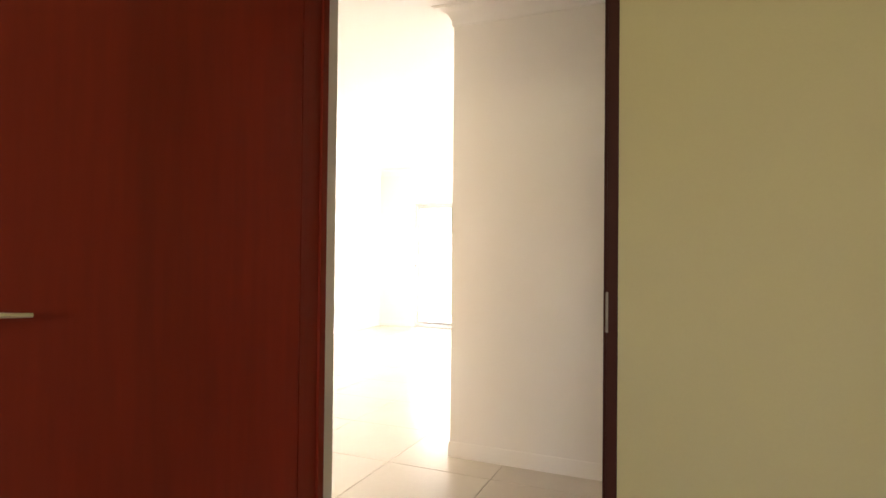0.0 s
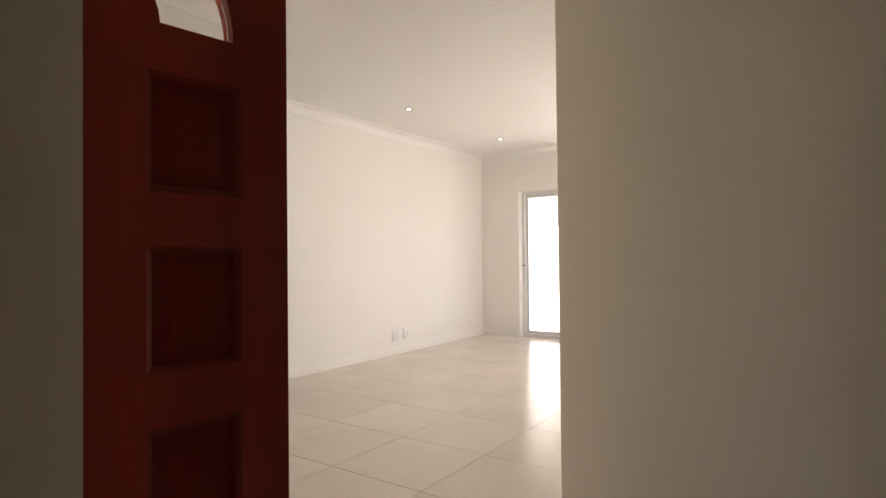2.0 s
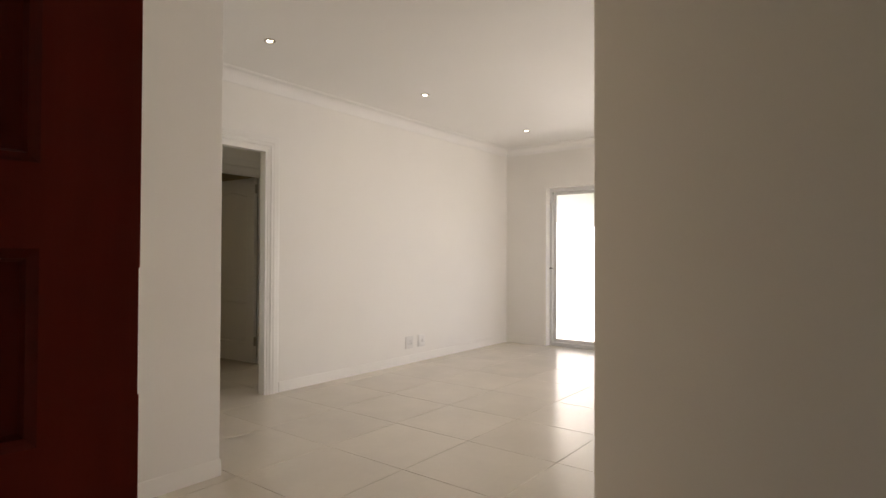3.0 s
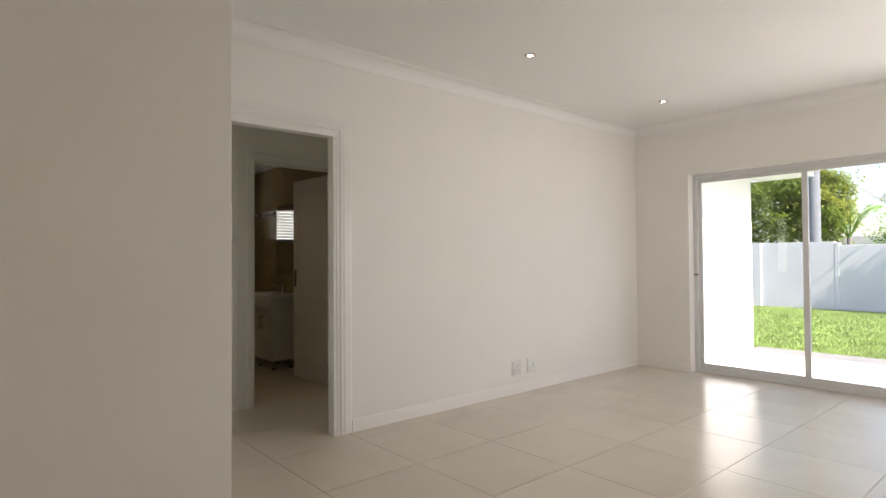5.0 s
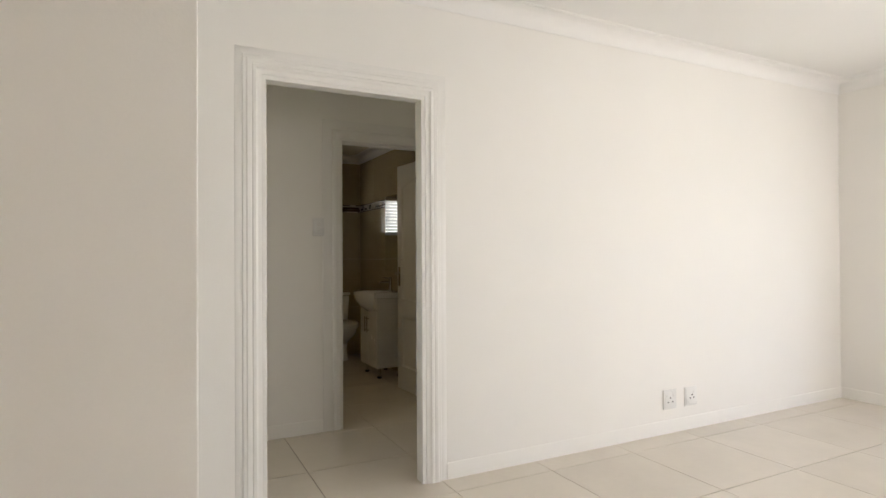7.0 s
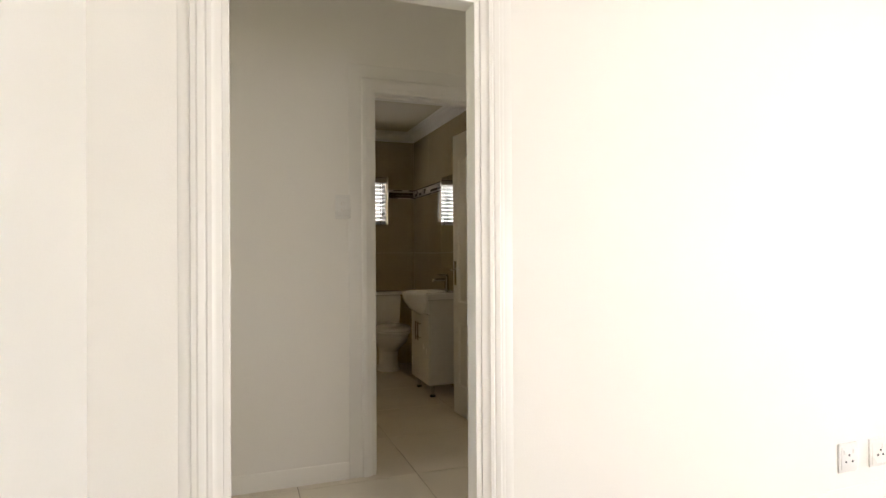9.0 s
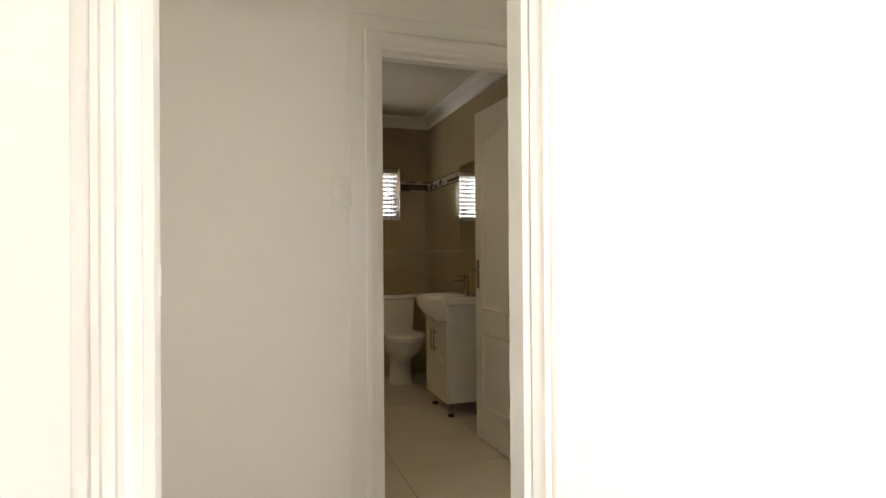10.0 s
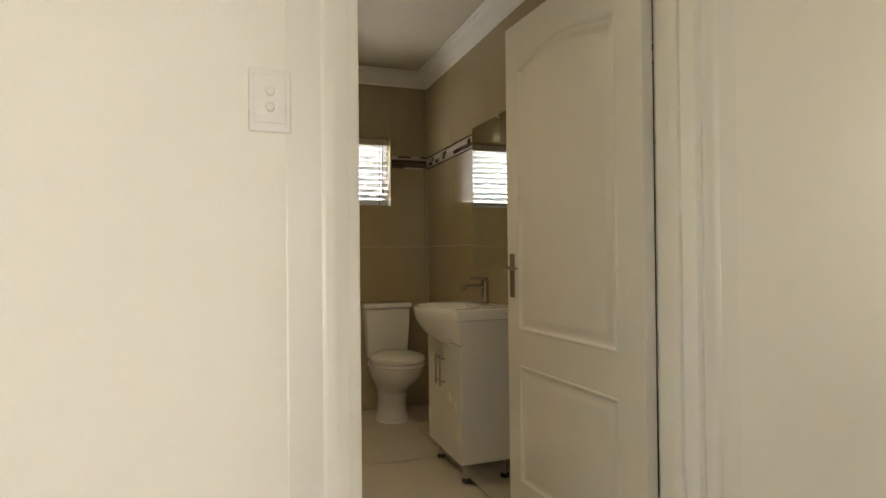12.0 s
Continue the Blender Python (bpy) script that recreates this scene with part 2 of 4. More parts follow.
def mesh_of(name, bm, mat, smooth=False):
    bmesh.ops.recalc_face_normals(bm, faces=bm.faces)
    me = bpy.data.meshes.new(name)
    bm.to_mesh(me)
    bm.free()
    me.materials.append(mat)
    if smooth:
        me.polygons.foreach_set("use_smooth", [True] * len(me.polygons))
        me.set_sharp_from_angle(angle=radians(35))
    return me


def part(name, bm, mat, parent, label="", smooth=False):
    ob = new(name, mesh_of(name, bm, mat, smooth))
    ob.parent = parent
    if label:
        tagged(ob, label)
    return ob


def thing(name, label, category, group="", at=None, kind=""):
    ob = new(name)
    if at is not None:
        ob.matrix_basis = at
    return tagged(ob, label, category, group, kind)


def structure(name, bm, mat, label, category, smooth=False):
    return tagged(new(name, mesh_of(name, bm, mat, smooth)), label, category, "", "structure")


def boxes(name, mat, label, category, *rows, bevel=0.0):
    bm = bmesh.new()
    for r in rows:
        box(bm, *r, bevel)
    return structure(name, bm, mat, label, category)


# ---- the plan ----
CH = 2.73                    # ceiling height
WX, WY = 3.94, 0.0           # faces of the glazed wall and the socket wall
LX, LY = -1.255, -1.34        # corner of the block beside the passage door
RX, RY = -1.60, -3.63        # corner of the hall partition
HX = -3.245                  # hall face of the entrance wall
RM = -3.44                   # face of the entrance wall towards the first room
SY = -5.40                   # far south wall
A0, A1, AH = -0.895, -0.028, 2.13    # passage doorway
B0, B1, BH = -0.172, 0.777, 2.105     # bathroom doorway
WT = 0.08                    # thickness of the socket wall
PY = 1.154                   # passage back wall
BX, BY, BC = 0.95, 4.06, 2.50 # bathroom right wall, far wall, ceiling
D0, D1, DH = -4.795, -3.893, 2.07      # first room's doorway
F0, F1 = -3.20, -2.32        # entrance doorway
S0, S1, SH = -4.90, -0.625, 2.14     # glazed opening
OX = 4.18                    # outer face of the glazed wall

floor = boxes("floor", GROUT, "concrete and grout bed under the floor tiles", "floor", (-8.0, OX, -8.2, 4.2, -0.2, -0.004))
boxes("ceiling_living", CEIL, "plain white plastered ceiling of living room", "ceiling", (-8.0, OX, -8.2, 1.28, CH, CH + 0.12))
boxes("ceiling_bathroom", BATHCEIL, "plain bathroom ceiling, its shade put into a dim cream", "ceiling", (-1.2, 1.06, 1.28, 4.2, BC, BC + 0.1))
boxes("wall_north", WALL, "smooth warm white painted wall with a doorway", "wall",
      (-3.4, A0, 0, WT, 0, CH), (A1, OX, 0, WT, 0, CH), (A0, A1, 0, WT, AH, CH))
boxes("wall_east", WALL, "warm white wall around the wide sliding door", "wall",
      (WX, OX, S1, 0.0, 0, CH), (WX, OX, SY, S0, 0, CH), (WX, OX, S0, S1, SH, CH))
boxes("wall_block", WALL, "warm white wall block beside the passage doorway", "wall",
      (HX, LX, LY, LY + 0.14, 0, CH), (LX - 0.14, LX, LY + 0.14, 0, 0, CH), bevel=0.004)
boxes("wall_partition", WALL, "warm white hall partition with soft corner", "wall", (RX, RX + 0.15, SY, RY, 0, CH), bevel=0.006)
# the opening between x 0.2 and 2.4 is added for the fill lamp
boxes("wall_south", WALL, "plain white wall closing the room", "wall", (-8.0, OX, SY - 2.8, SY - 2.66, 0, CH), (HX, 0.2, SY - 0.14, SY, 0, CH), (2.4, OX, SY - 0.14, SY, 0, CH), (0.2, 2.4, SY - 0.14, SY, 0, 0.85), (0.2, 2.4, SY - 0.14, SY, 2.05, CH))
# added slab that keeps blue sky light out of the entrance
boxes("sky_block_roof", CEIL, "unseen white slab added to block sky over the entrance", "porch roof", (-8.0, RM - 0.01, -3.35, 0.0, 2.45, 2.6))
# added backing wall, hides bright sky behind the blind slats
boxes("wall_blind_backing", FENCEW, "plain wall added behind the bathroom to dim the blind's gaps", "wall", (-3.0, 5.0, 5.6, 5.75, -0.1, 2.5))
wall_entrance = boxes("wall_entrance", WALL, "white wall with the entrance and inner doorways", "wall",
      (RM + 0.004, HX, SY, D0, 0, CH), (RM + 0.004, HX, D1, F0, 0, CH), (RM + 0.004, HX, F1, 0, 0, CH),
      (RM + 0.004, HX, D0, D1, DH, CH), (RM + 0.004, HX, F0, F1, 2.1, CH))
# the rear wall's opening is added for that room's fill lamp
boxes("wall_first_room", OLIVE, "olive beige painted wall beside the inner door", "wall",
      (RM - 0.006, RM + 0.004, -8.06, D0 - 0.002, 0, CH), (RM - 0.006, RM + 0.004, D1 + 0.002, -3.5, 0, CH), (RM - 0.006, RM + 0.004, D0 - 0.002, D1 + 0.002, DH, CH),
      (-8.0, RM - 0.006, -3.5, -3.36, 0, CH), (-8.0, -7.86, -8.06, -3.5, 0, 1.18), (-8.0, -7.86, -8.06, -3.5, 1.92, CH), (-8.0, -7.86, -8.06, -5.77, 1.18, 1.92), (-8.0, -7.86, -4.83, -3.5, 1.18, 1.92))
# added wall, cuts the blue sky light that reaches the hall
boxes("wall_sky_block", OUTW, "unseen plain wall added to block sky west of the entrance", "wall", (-6.1, -6.0, -3.35, 0.0, -0.1, 2.45))
boxes("wall_passage", WALL, "warm white passage wall around bathroom doorway", "wall",
      (-3.4, B0, PY, PY + 0.14, 0, CH), (B1, 4.0, PY, PY + 0.14, 0, CH), (B0, B1, PY, PY + 0.14, BH, CH))
# openings in both ends are added to hold the fill lamps
boxes("wall_passage_end", WALL, "plain white ends of the passage", "wall", (-3.4, -3.26, WT, PY, 0, 0.9), (-3.4, -3.26, WT, PY, 2.1, CH), (-3.4, -3.26, WT, 0.2, 0.9, 2.1), (-3.4, -3.26, 1.08, PY, 0.9, 2.1), (3.86, 4.0, WT, PY, 0, 0.9), (3.86, 4.0, WT, PY, 2.1, CH), (3.86, 4.0, WT, 0.2, 0.9, 2.1), (3.86, 4.0, 1.08, PY, 0.9, 2.1))
wall_bath_right = boxes("wall_bath_right", BGROUT, "bathroom side wall with beige tiles", "wall", (BX + 0.01, BX + 0.14, PY + 0.14, BY + 0.2, 0, BC))
W0, W1, WZ0, WZ1 = 0.045, 0.665, 1.50, 2.015
wall_bath_far = boxes("wall_bath_far", BGROUT, "bathroom end wall with beige tiles and window", "wall",
      (-1.2, W0, BY + 0.01, BY + 0.2, 0, BC), (W1, BX + 0.01, BY + 0.01, BY + 0.2, 0, BC), (W0, W1, BY + 0.01, BY + 0.2, 0, WZ0), (W0, W1, BY + 0.01, BY + 0.2, WZ1, BC))
boxes("wall_bath_left", BTILE, "beige tiled bathroom wall", "wall", (-1.2, -1.06, PY + 0.14, BY + 0.01, 0, BC))

# skirting and cornice
SKIRT = [(0, 0), (0.007, 0), (0.007, 0.064), (0.0058, 0.068), (0.0060, 0.076), (0.0045, 0.081), (0.0045, 0.087), (0.002, 0.092), (0, 0.092)]
COVE = [(0, -0.104), (0.006, -0.104), (0.008, -0.092), *((0.008 + 0.078 * (1 - math.cos(radians(a))), -0.010 - 0.078 * (1 - math.sin(radians(a)))) for a in range(0, 91, 9)), (0.094, -0.010), (0.097, -0.005), (0.108, -0.004), (0.108, 0)]
BCOVE = [(0, -0.10), (0.006, -0.10), (0.006, -0.088), (0.011, -0.086), (0.018, -0.068), (0.036, -0.044), (0.056, -0.028), (0.072, -0.021), (0.083, -0.019), (0.083, -0.009), (0.10, -0.007), (0.10, 0)]
AW = 0.125                   # width of a door surround


def skirting(label, *lines):
    bm = bmesh.new()
    for ln in lines:
        sweep(bm, ln, SKIRT)
    return structure("baseboard", bm, WALL, label, "skirting board", True)


skirting("white moulded skirting board along living room walls",
         [(WX, S1 + 0.02), (WX, 0), (A1 + AW, 0)], [(A0 - AW, 0), (LX, 0), (LX, LY), (HX, LY), (HX, F1 + 0.08)],
         [(HX, D0 - 0.02), (HX, SY), (RX, SY), (RX, RY), (RX + 0.15, RY), (RX + 0.15, SY), (WX, SY), (WX, S0 - 0.02)], [(HX, F0 - 0.08), (HX, D1 + 0.02)])
skirting("white moulded skirting board along passage walls", [(B0 - AW, PY), (-3.26, PY), (-3.26, WT), (A0 - AW, WT)],
         [(A1 + AW, WT), (3.86, WT), (3.86, PY), (B1 + AW, PY)])
bm = bmesh.new()
sweep(bm, [(LX, 0), (LX, LY), (HX, LY), (HX, SY), (RX, SY), (RX, RY), (RX + 0.15, RY), (RX + 0.15, SY), (WX, SY), (WX, 0)], COVE, Matrix.Translation((0, 0, CH)), closed=True)
structure("trim_cornice", bm, CEIL, "white coved plaster cornice around the ceiling", "cornice", True)
bm = bmesh.new()
sweep(bm, [(-3.26, PY), (-3.26, WT), (3.86, WT), (3.86, PY)], COVE, Matrix.Translation((0, 0, CH)), closed=True)
structure("trim_cornice_passage", bm, CEIL, "white coved cornice in the passage", "cornice", True)
bm = bmesh.new()
sweep(bm, [(-1.06, BY), (-1.06, PY + 0.14), (BX, PY + 0.14), (BX, BY)], BCOVE, Matrix.Translation((0, 0, BC)), closed=True)
structure("trim_cornice_bathroom", bm, CEIL, "white moulded cornice in the bathroom", "cornice", True)

# white door surrounds: lining with a stop, moulded architrave and flat outer band
ARCH = [(0.0, 0.0), (0.0, 0.004), (0.006, 0.006), (0.014, 0.0075), (0.022, 0.0115), (0.027, 0.0135), (0.036, 0.0145), (0.041, 0.012), (0.045, 0.0125), (0.050, 0.010), (0.054, 0.003), (AW - 0.003, 0.0022), (AW, 0.0)]
WIDE_ARCH = [(0.0, 0.0), (0.0, 0.004), (0.006, 0.006), (0.016, 0.0075), (0.026, 0.0125), (0.029, 0.016), (0.041, 0.0165), (0.047, 0.0125), (0.053, 0.0160), (0.068, 0.0165), (0.074, 0.012), (0.080, 0.0125), (0.088, 0.010), (0.092, 0.003), (AW - 0.003, 0.0022), (AW, 0.0)]


def door_surround(name, x0, x1, head, y0, y1, stop, label, both=True, profile=ARCH):
    top = thing(name, label, "door frame", kind="structure")
    for y, flip in ((y0, 1), (y1, -1))[:2 if both else 1]:
        m = Matrix.Translation((0, y, 0)) @ Matrix(((1, 0, 0, 0), (0, 0, -flip, 0), (0, 1, 0, 0), (0, 0, 0, 1)))
        bm = bmesh.new()
        sweep(bm, [(x0, 0.0), (x0, head), (x1, head), (x1, 0.0)], profile, m)
        part("architrave", bm, TRIM, top, "", True)
    for side, rows in (("jamb", [(x0, x0 + 0.022, y0, y1, 0, head - 0.022)]), ("jamb", [(x1 - 0.022, x1, y0, y1, 0, head - 0.022)]), ("head", [(x0, x1, y0, y1, head - 0.022, head)]),
                       *(() if stop is None else (("door_stop", [(x0 + 0.022, x0 + 0.036, stop, stop + 0.035, 0, head - 0.036)]), ("door_stop", [(x1 - 0.036, x1 - 0.022, stop, stop + 0.035, 0, head - 0.036)]),
                       ("door_stop", [(x0 + 0.022, x1 - 0.022, stop, stop + 0.035, head - 0.036, head - 0.022)])))):
        bm = bmesh.new()
        for r in rows:
            box(bm, *r, 0.002)
        part(side, bm, TRIM, top)
    return top


frame_a = door_surround("door_1", A0, A1, AH, 0.0, WT, None, "white painted doorway surround without a door leaf", False, WIDE_ARCH)
bm = bmesh.new()
box(bm, A0 + 0.022, A0 + 0.0245, 0.048, 0.072, 1.105, 1.168, 0.001)
part("strike_plate", bm, TRIM, frame_a, "strike plate painted over in white")
frame_b = door_surround("door_2", B0, B1, BH, PY, PY + 0.151, PY + 0.05, "white painted surround of the bathroom doorway", False)
# added block behind the jamb, shuts light out of the hinge gap
bm = bmesh.new()
box(bm, B1 - 0.012, B1 + 0.07, PY + 0.152, PY + 0.168, 0, BH, 0.002)
part("gap_block", bm, TRIM, frame_b)

# dark stained frames of the inner and entrance doorways
def dark_frame(name, y0, y1, head, mat, label, x_in, x_out):
    top = thing(name, label, "door frame", kind="structure")
    for nm, r in (("jamb", (x_in, x_out, y0 - 0.002, y0 + 0.035, 0, head)), ("jamb", (x_in, x_out, y1 - 0.035, y1 + 0.002, 0, head)), ("head", (x_in, x_out, y0 + 0.035, y1 - 0.035, head - 0.035, head + 0.002))):
        bm = bmesh.new()
        box(bm, *r, 0.003)
        part(nm, bm, mat, top)
    return top


frame_c = thing("door_3", "dark red stained frame of the inner doorway", "door frame", kind="structure")
# the D0 jamb and rebate carry their shade in the darker colour
for nm, r, mt in (("jamb", (RM - 0.012, RM + 0.07, D0 - 0.002, D0 + 0.0225, 0, DH - 0.03), SHADEFRAME), ("jamb", (RM - 0.012, RM + 0.102, D1 - 0.022, D1 + 0.002, 0, DH - 0.03), MAHOG),
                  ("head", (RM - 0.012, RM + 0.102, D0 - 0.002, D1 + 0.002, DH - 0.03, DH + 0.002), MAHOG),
                  ("rebate", (RM + 0.072, RM + 0.102, D1 - 0.032, D1 - 0.022, 0, DH - 0.03), MAHOG), ("rebate", (RM + 0.03, RM + 0.07, D0 + 0.0225, D0 + 0.035, 0, DH - 0.03), SHADEFRAME)):
    bm = bmesh.new()
    box(bm, *r, 0.002)
    part(nm, bm, mt, frame_c)
bm = bmesh.new()
box(bm, RM - 0.0145, RM - 0.012, D0 + 0.0185, D0 + 0.0235, 1.045, 1.137, 0.0005)
box(bm, RM - 0.0145, RM + 0.010, D0 + 0.0225, D0 + 0.0245, 1.045, 1.137, 0.0005)
part("strike_plate", bm, TARNISH, frame_c, "steel strike plate")
frame_d = dark_frame("door_4", F0, F1, 2.1, MAHOG, "dark red stained frame of the open entrance", RM + 0.02, HX + 0.004)

# ---- doors ----
def lever(parent, m, mat=CHROME):
    """A lever handle on a long plate, in the local x-z plane facing -y."""
    bm = bmesh.new()
    box(bm, -0.02, 0.02, -0.006, 0.0, -0.09, 0.09, 0.003)
    bm.transform(m)
    plate = part("door_handle", bm, mat, parent, "chrome lever handle on a long plate", True)
    bm = bmesh.new()
    tube(bm, [(0, 0, 0.03), (0, -0.042, 0.03), (0.012, -0.05, 0.031), (0.06, -0.052, 0.034), (0.112, -0.046, 0.03)], [0.008, 0.008, 0.0085, 0.0075, 0.006])
    bm.transform(m)
    part("lever", bm, mat, plate, "", True)


# flush mahogany door of the first room, standing open against the side
leaf = thing("inner_door", "plain flush mahogany door standing open", "door", at=pose(RM - 0.016, D1 - 0.024, 0.0, 0, 0, 166.5))
bm = bmesh.new()
box(bm, 0.0, 0.84, -0.04, 0.0, 0.008, 2.03, 0.003)
part("slab", bm, MAHOG, leaf)
lever(leaf, Matrix.Translation((0.78, 0.0, 1.066)) @ Matrix.Diagonal((-1, -1, 1, 1)))

# panelled mahogany entrance door
E_W, E_H, E_T = 0.80, 2.062, 0.044
front = thing("entrance_door", "panelled mahogany entrance door with fanlight, standing open", "door", at=pose(-3.38, -3.231, 0.0, 0, 0, -7.5))
STX = (0.115, 0.313, 0.487, 0.685)       # panel edges, counted from the hinge
PANZ = [(0.235, 0.487), (0.596, 0.848), (0.957, 1.207), (1.315, 1.558)]
FZ, FC = 1.655, 0.40


def panel_door_skin(bm, y0, y1):
    """Stiles and rails, with openings for the panels and the fanlight."""
    box(bm, 0, STX[0], y0, y1, 0.01, FZ)
    box(bm, STX[1], STX[2], y0, y1, 0.01, FZ)
    box(bm, STX[3], E_W, y0, y1, 0.01, FZ)
    z = 0.01
    for a, b in PANZ + [(FZ, FZ)]:
        for c, d in ((STX[0], STX[1]), (STX[2], STX[3])):
            box(bm, c, d, y0, y1, z, a)
        z = b


FR = 0.268                               # radius of the fan
m_xz = Matrix(((1, 0, 0, 0), (0, 0, 1, 0), (0, 1, 0, 0), (0, 0, 0, 1)))
bm = bmesh.new()
panel_door_skin(bm, -E_T, 0)
SEG = 28
for half in (0, 1):
    arc = [(FC + FR * math.cos(math.pi * (k / SEG)), FZ + FR * math.sin(math.pi * (k / SEG))) for k in range(half * SEG // 2, (half + 1) * SEG // 2 + 1)]
    for (xa, za), (xb, zb) in zip(arc, arc[1:]):
        prism(bm, [(xa, za), (xb, zb), (xb, E_H), (xa, E_H)], -E_T, 0, m_xz)
box(bm, 0, FC - FR, -E_T, 0, FZ, E_H)
box(bm, FC + FR, E_W, -E_T, 0, FZ, E_H)
part("door_frame", bm, MAHOGF, front)
for c, d in ((STX[0], STX[1]), (STX[2], STX[3])):
    for a, b in PANZ:
        bm = bmesh.new()
        for flip in (1, -1):
            mm = Matrix.Translation((0, -E_T / 2, 0)) @ Matrix(((1, 0, 0, 0), (0, 0, -flip, 0), (0, 1, 0, 0), (0, 0, 0, 1)))
            sweep(bm, [(c, a), (d, a), (d, b), (c, b)], [(0, 0.022), (0.004, 0.018), (0.012, 0.014), (0.017, 0.001), (0.028, 0.0005), (0.048, 0.010), (0.052, 0.010)], mm, closed=True, fill=True)
        # darker mahogany on the panels stands in for shade in the recesses
        part("panel", bm, MAHOG, front, "", True)
# fanlight bars and glass
for ang in (45, 90, 135):
    ca, sa = math.cos(radians(ang)), math.sin(radians(ang))
    bm = bmesh.new()
    prism(bm, [(FC + 0.10 * ca - 0.013 * sa, FZ + 0.10 * sa + 0.013 * ca), (FC + 0.10 * ca + 0.013 * sa, FZ + 0.10 * sa - 0.013 * ca),
               (FC + FR * ca + 0.013 * sa, FZ + FR * sa - 0.013 * ca), (FC + FR * ca - 0.013 * sa, FZ + FR * sa + 0.013 * ca)], -E_T + 0.003, -0.003, m_xz)
    part("fan_bar", bm, MAHOGF, front)
bm = bmesh.new()
prism(bm, [(FC + 0.115 * math.cos(k * math.pi / 14), FZ + 0.115 * math.sin(k * math.pi / 14)) for k in range(15)], -E_T + 0.003, -0.003, m_xz)
part("fan_hub", bm, MAHOGF, front)
bm = bmesh.new()
prism(bm, [(FC + (FR - 0.001) * math.cos(k * math.pi / 28), FZ + (FR - 0.001) * math.sin(k * math.pi / 28)) for k in range(29)], -E_T / 2 - 0.002, -E_T / 2 + 0.002, m_xz)
pane = part("pane", bm, GLASS, front, "clear glass of the fanlight")
pane.visible_shadow = False
bm = bmesh.new()
box(bm, E_W, E_W + 0.002, -0.033, -0.011, 1.034, 1.148, 0.0005)
part("lock_plate", bm, CHROME, front, "steel lock face plate")
bm = bmesh.new()
box(bm, 0.760, 0.784, -E_T - 0.002, -E_T, 1.893, 2.056, 0.0005)
bolt = part("flush_bolt", bm, STEEL, front, "steel flush bolt plate")
for z in (1.945, 2.02):
    bm = bmesh.new()
    lathe(bm, [(0.0035, 0), (0.0035, 0.0012), (0.001, 0.0014)], sides=10)
    bm.transform(Matrix.Translation((0.772, -E_T - 0.002, z)) @ Matrix.Rotation(radians(90), 4, "X"))
    part("screw", bm, BLACK, bolt)
bm = bmesh.new()
box(bm, E_W - 0.002, E_W + 0.012, -0.010, 0.0, 0.01, 0.997, 0.001)
box(bm, E_W - 0.002, E_W + 0.012, -0.010, 0.0, 1.181, E_H, 0.001)
part("meeting_bead", bm, MAHOGF, front)

# white two-panel bathroom door, open into the bathroom
W_L = 0.797
bath_door = thing("bathroom_door", "white two-panel moulded door open into the bathroom", "door", at=pose(0.715, PY + 0.158, 0.0, 0, 0, 93.45))
PX0, PX1 = 0.115, W_L - 0.084
LOW = [(PX0, 0.215), (PX1, 0.215), (PX1, 0.69), (PX0, 0.69)]
UPZ0, UPZ1, RISE = 0.83, 1.89, 0.055


def arch_z(s):
    """Height of the eyebrow arch over the upper panel, for s from 0 to 1."""
    return UPZ1 + RISE * (0.5 - 0.5 * math.cos(math.tau * s)) ** 0.8


ARCN = 18
ARC = [(PX1 + (PX0 - PX1) * k / ARCN, arch_z(k / ARCN)) for k in range(ARCN + 1)]
UP = [(PX0, UPZ0), (PX1, UPZ0)] + ARC
bm = bmesh.new()
box(bm, 0, W_L, -0.031, -0.009, 0.01, 2.078)
part("core", bm, DOORW, bath_door)
for y0, y1 in ((-0.009, 0.0), (-0.04, -0.031)):
    bm = bmesh.new()
    for r in ((0, PX0, y0, y1, 0.01, 2.078), (PX1, W_L, y0, y1, 0.01, 2.078), (PX0, PX1, y0, y1, 0.01, 0.215), (PX0, PX1, y0, y1, 0.69, UPZ0)):
        box(bm, *r)
    for (xa, za), (xb, zb) in zip(ARC, ARC[1:]):
        prism(bm, [(xa, za), (xb, zb), (xb, 2.078), (xa, 2.078)], y0, y1, m_xz)
    part("skin", bm, DOORW, bath_door)
for outline in (LOW, UP):
    bm = bmesh.new()
    for flip, y in ((1, -0.031), (-1, -0.009)):
        mm = Matrix.Translation((0, y, 0)) @ Matrix(((1, 0, 0, 0), (0, 0, -flip, 0), (0, 1, 0, 0), (0, 0, 0, 1)))
        sweep(bm, outline, [(0, 0.009), (0.003, 0.0125), (0.009, 0.012), (0.015, 0.004), (0.021, 0.0005), (0.028, 0.0005), (0.036, 0.003), (0.050, 0.0085), (0.054, 0.009)], mm, closed=True, fill=True)
    part("panel", bm, DOORW, bath_door, "", True)
lever(bath_door, Matrix.Translation((W_L - 0.045, 0.0, 1.05)) @ Matrix.Diagonal((-1, -1, 1, 1)))
lever(bath_door, Matrix.Translation((W_L - 0.045, -0.04, 1.05)) @ Matrix.Diagonal((-1, 1, 1, 1)))
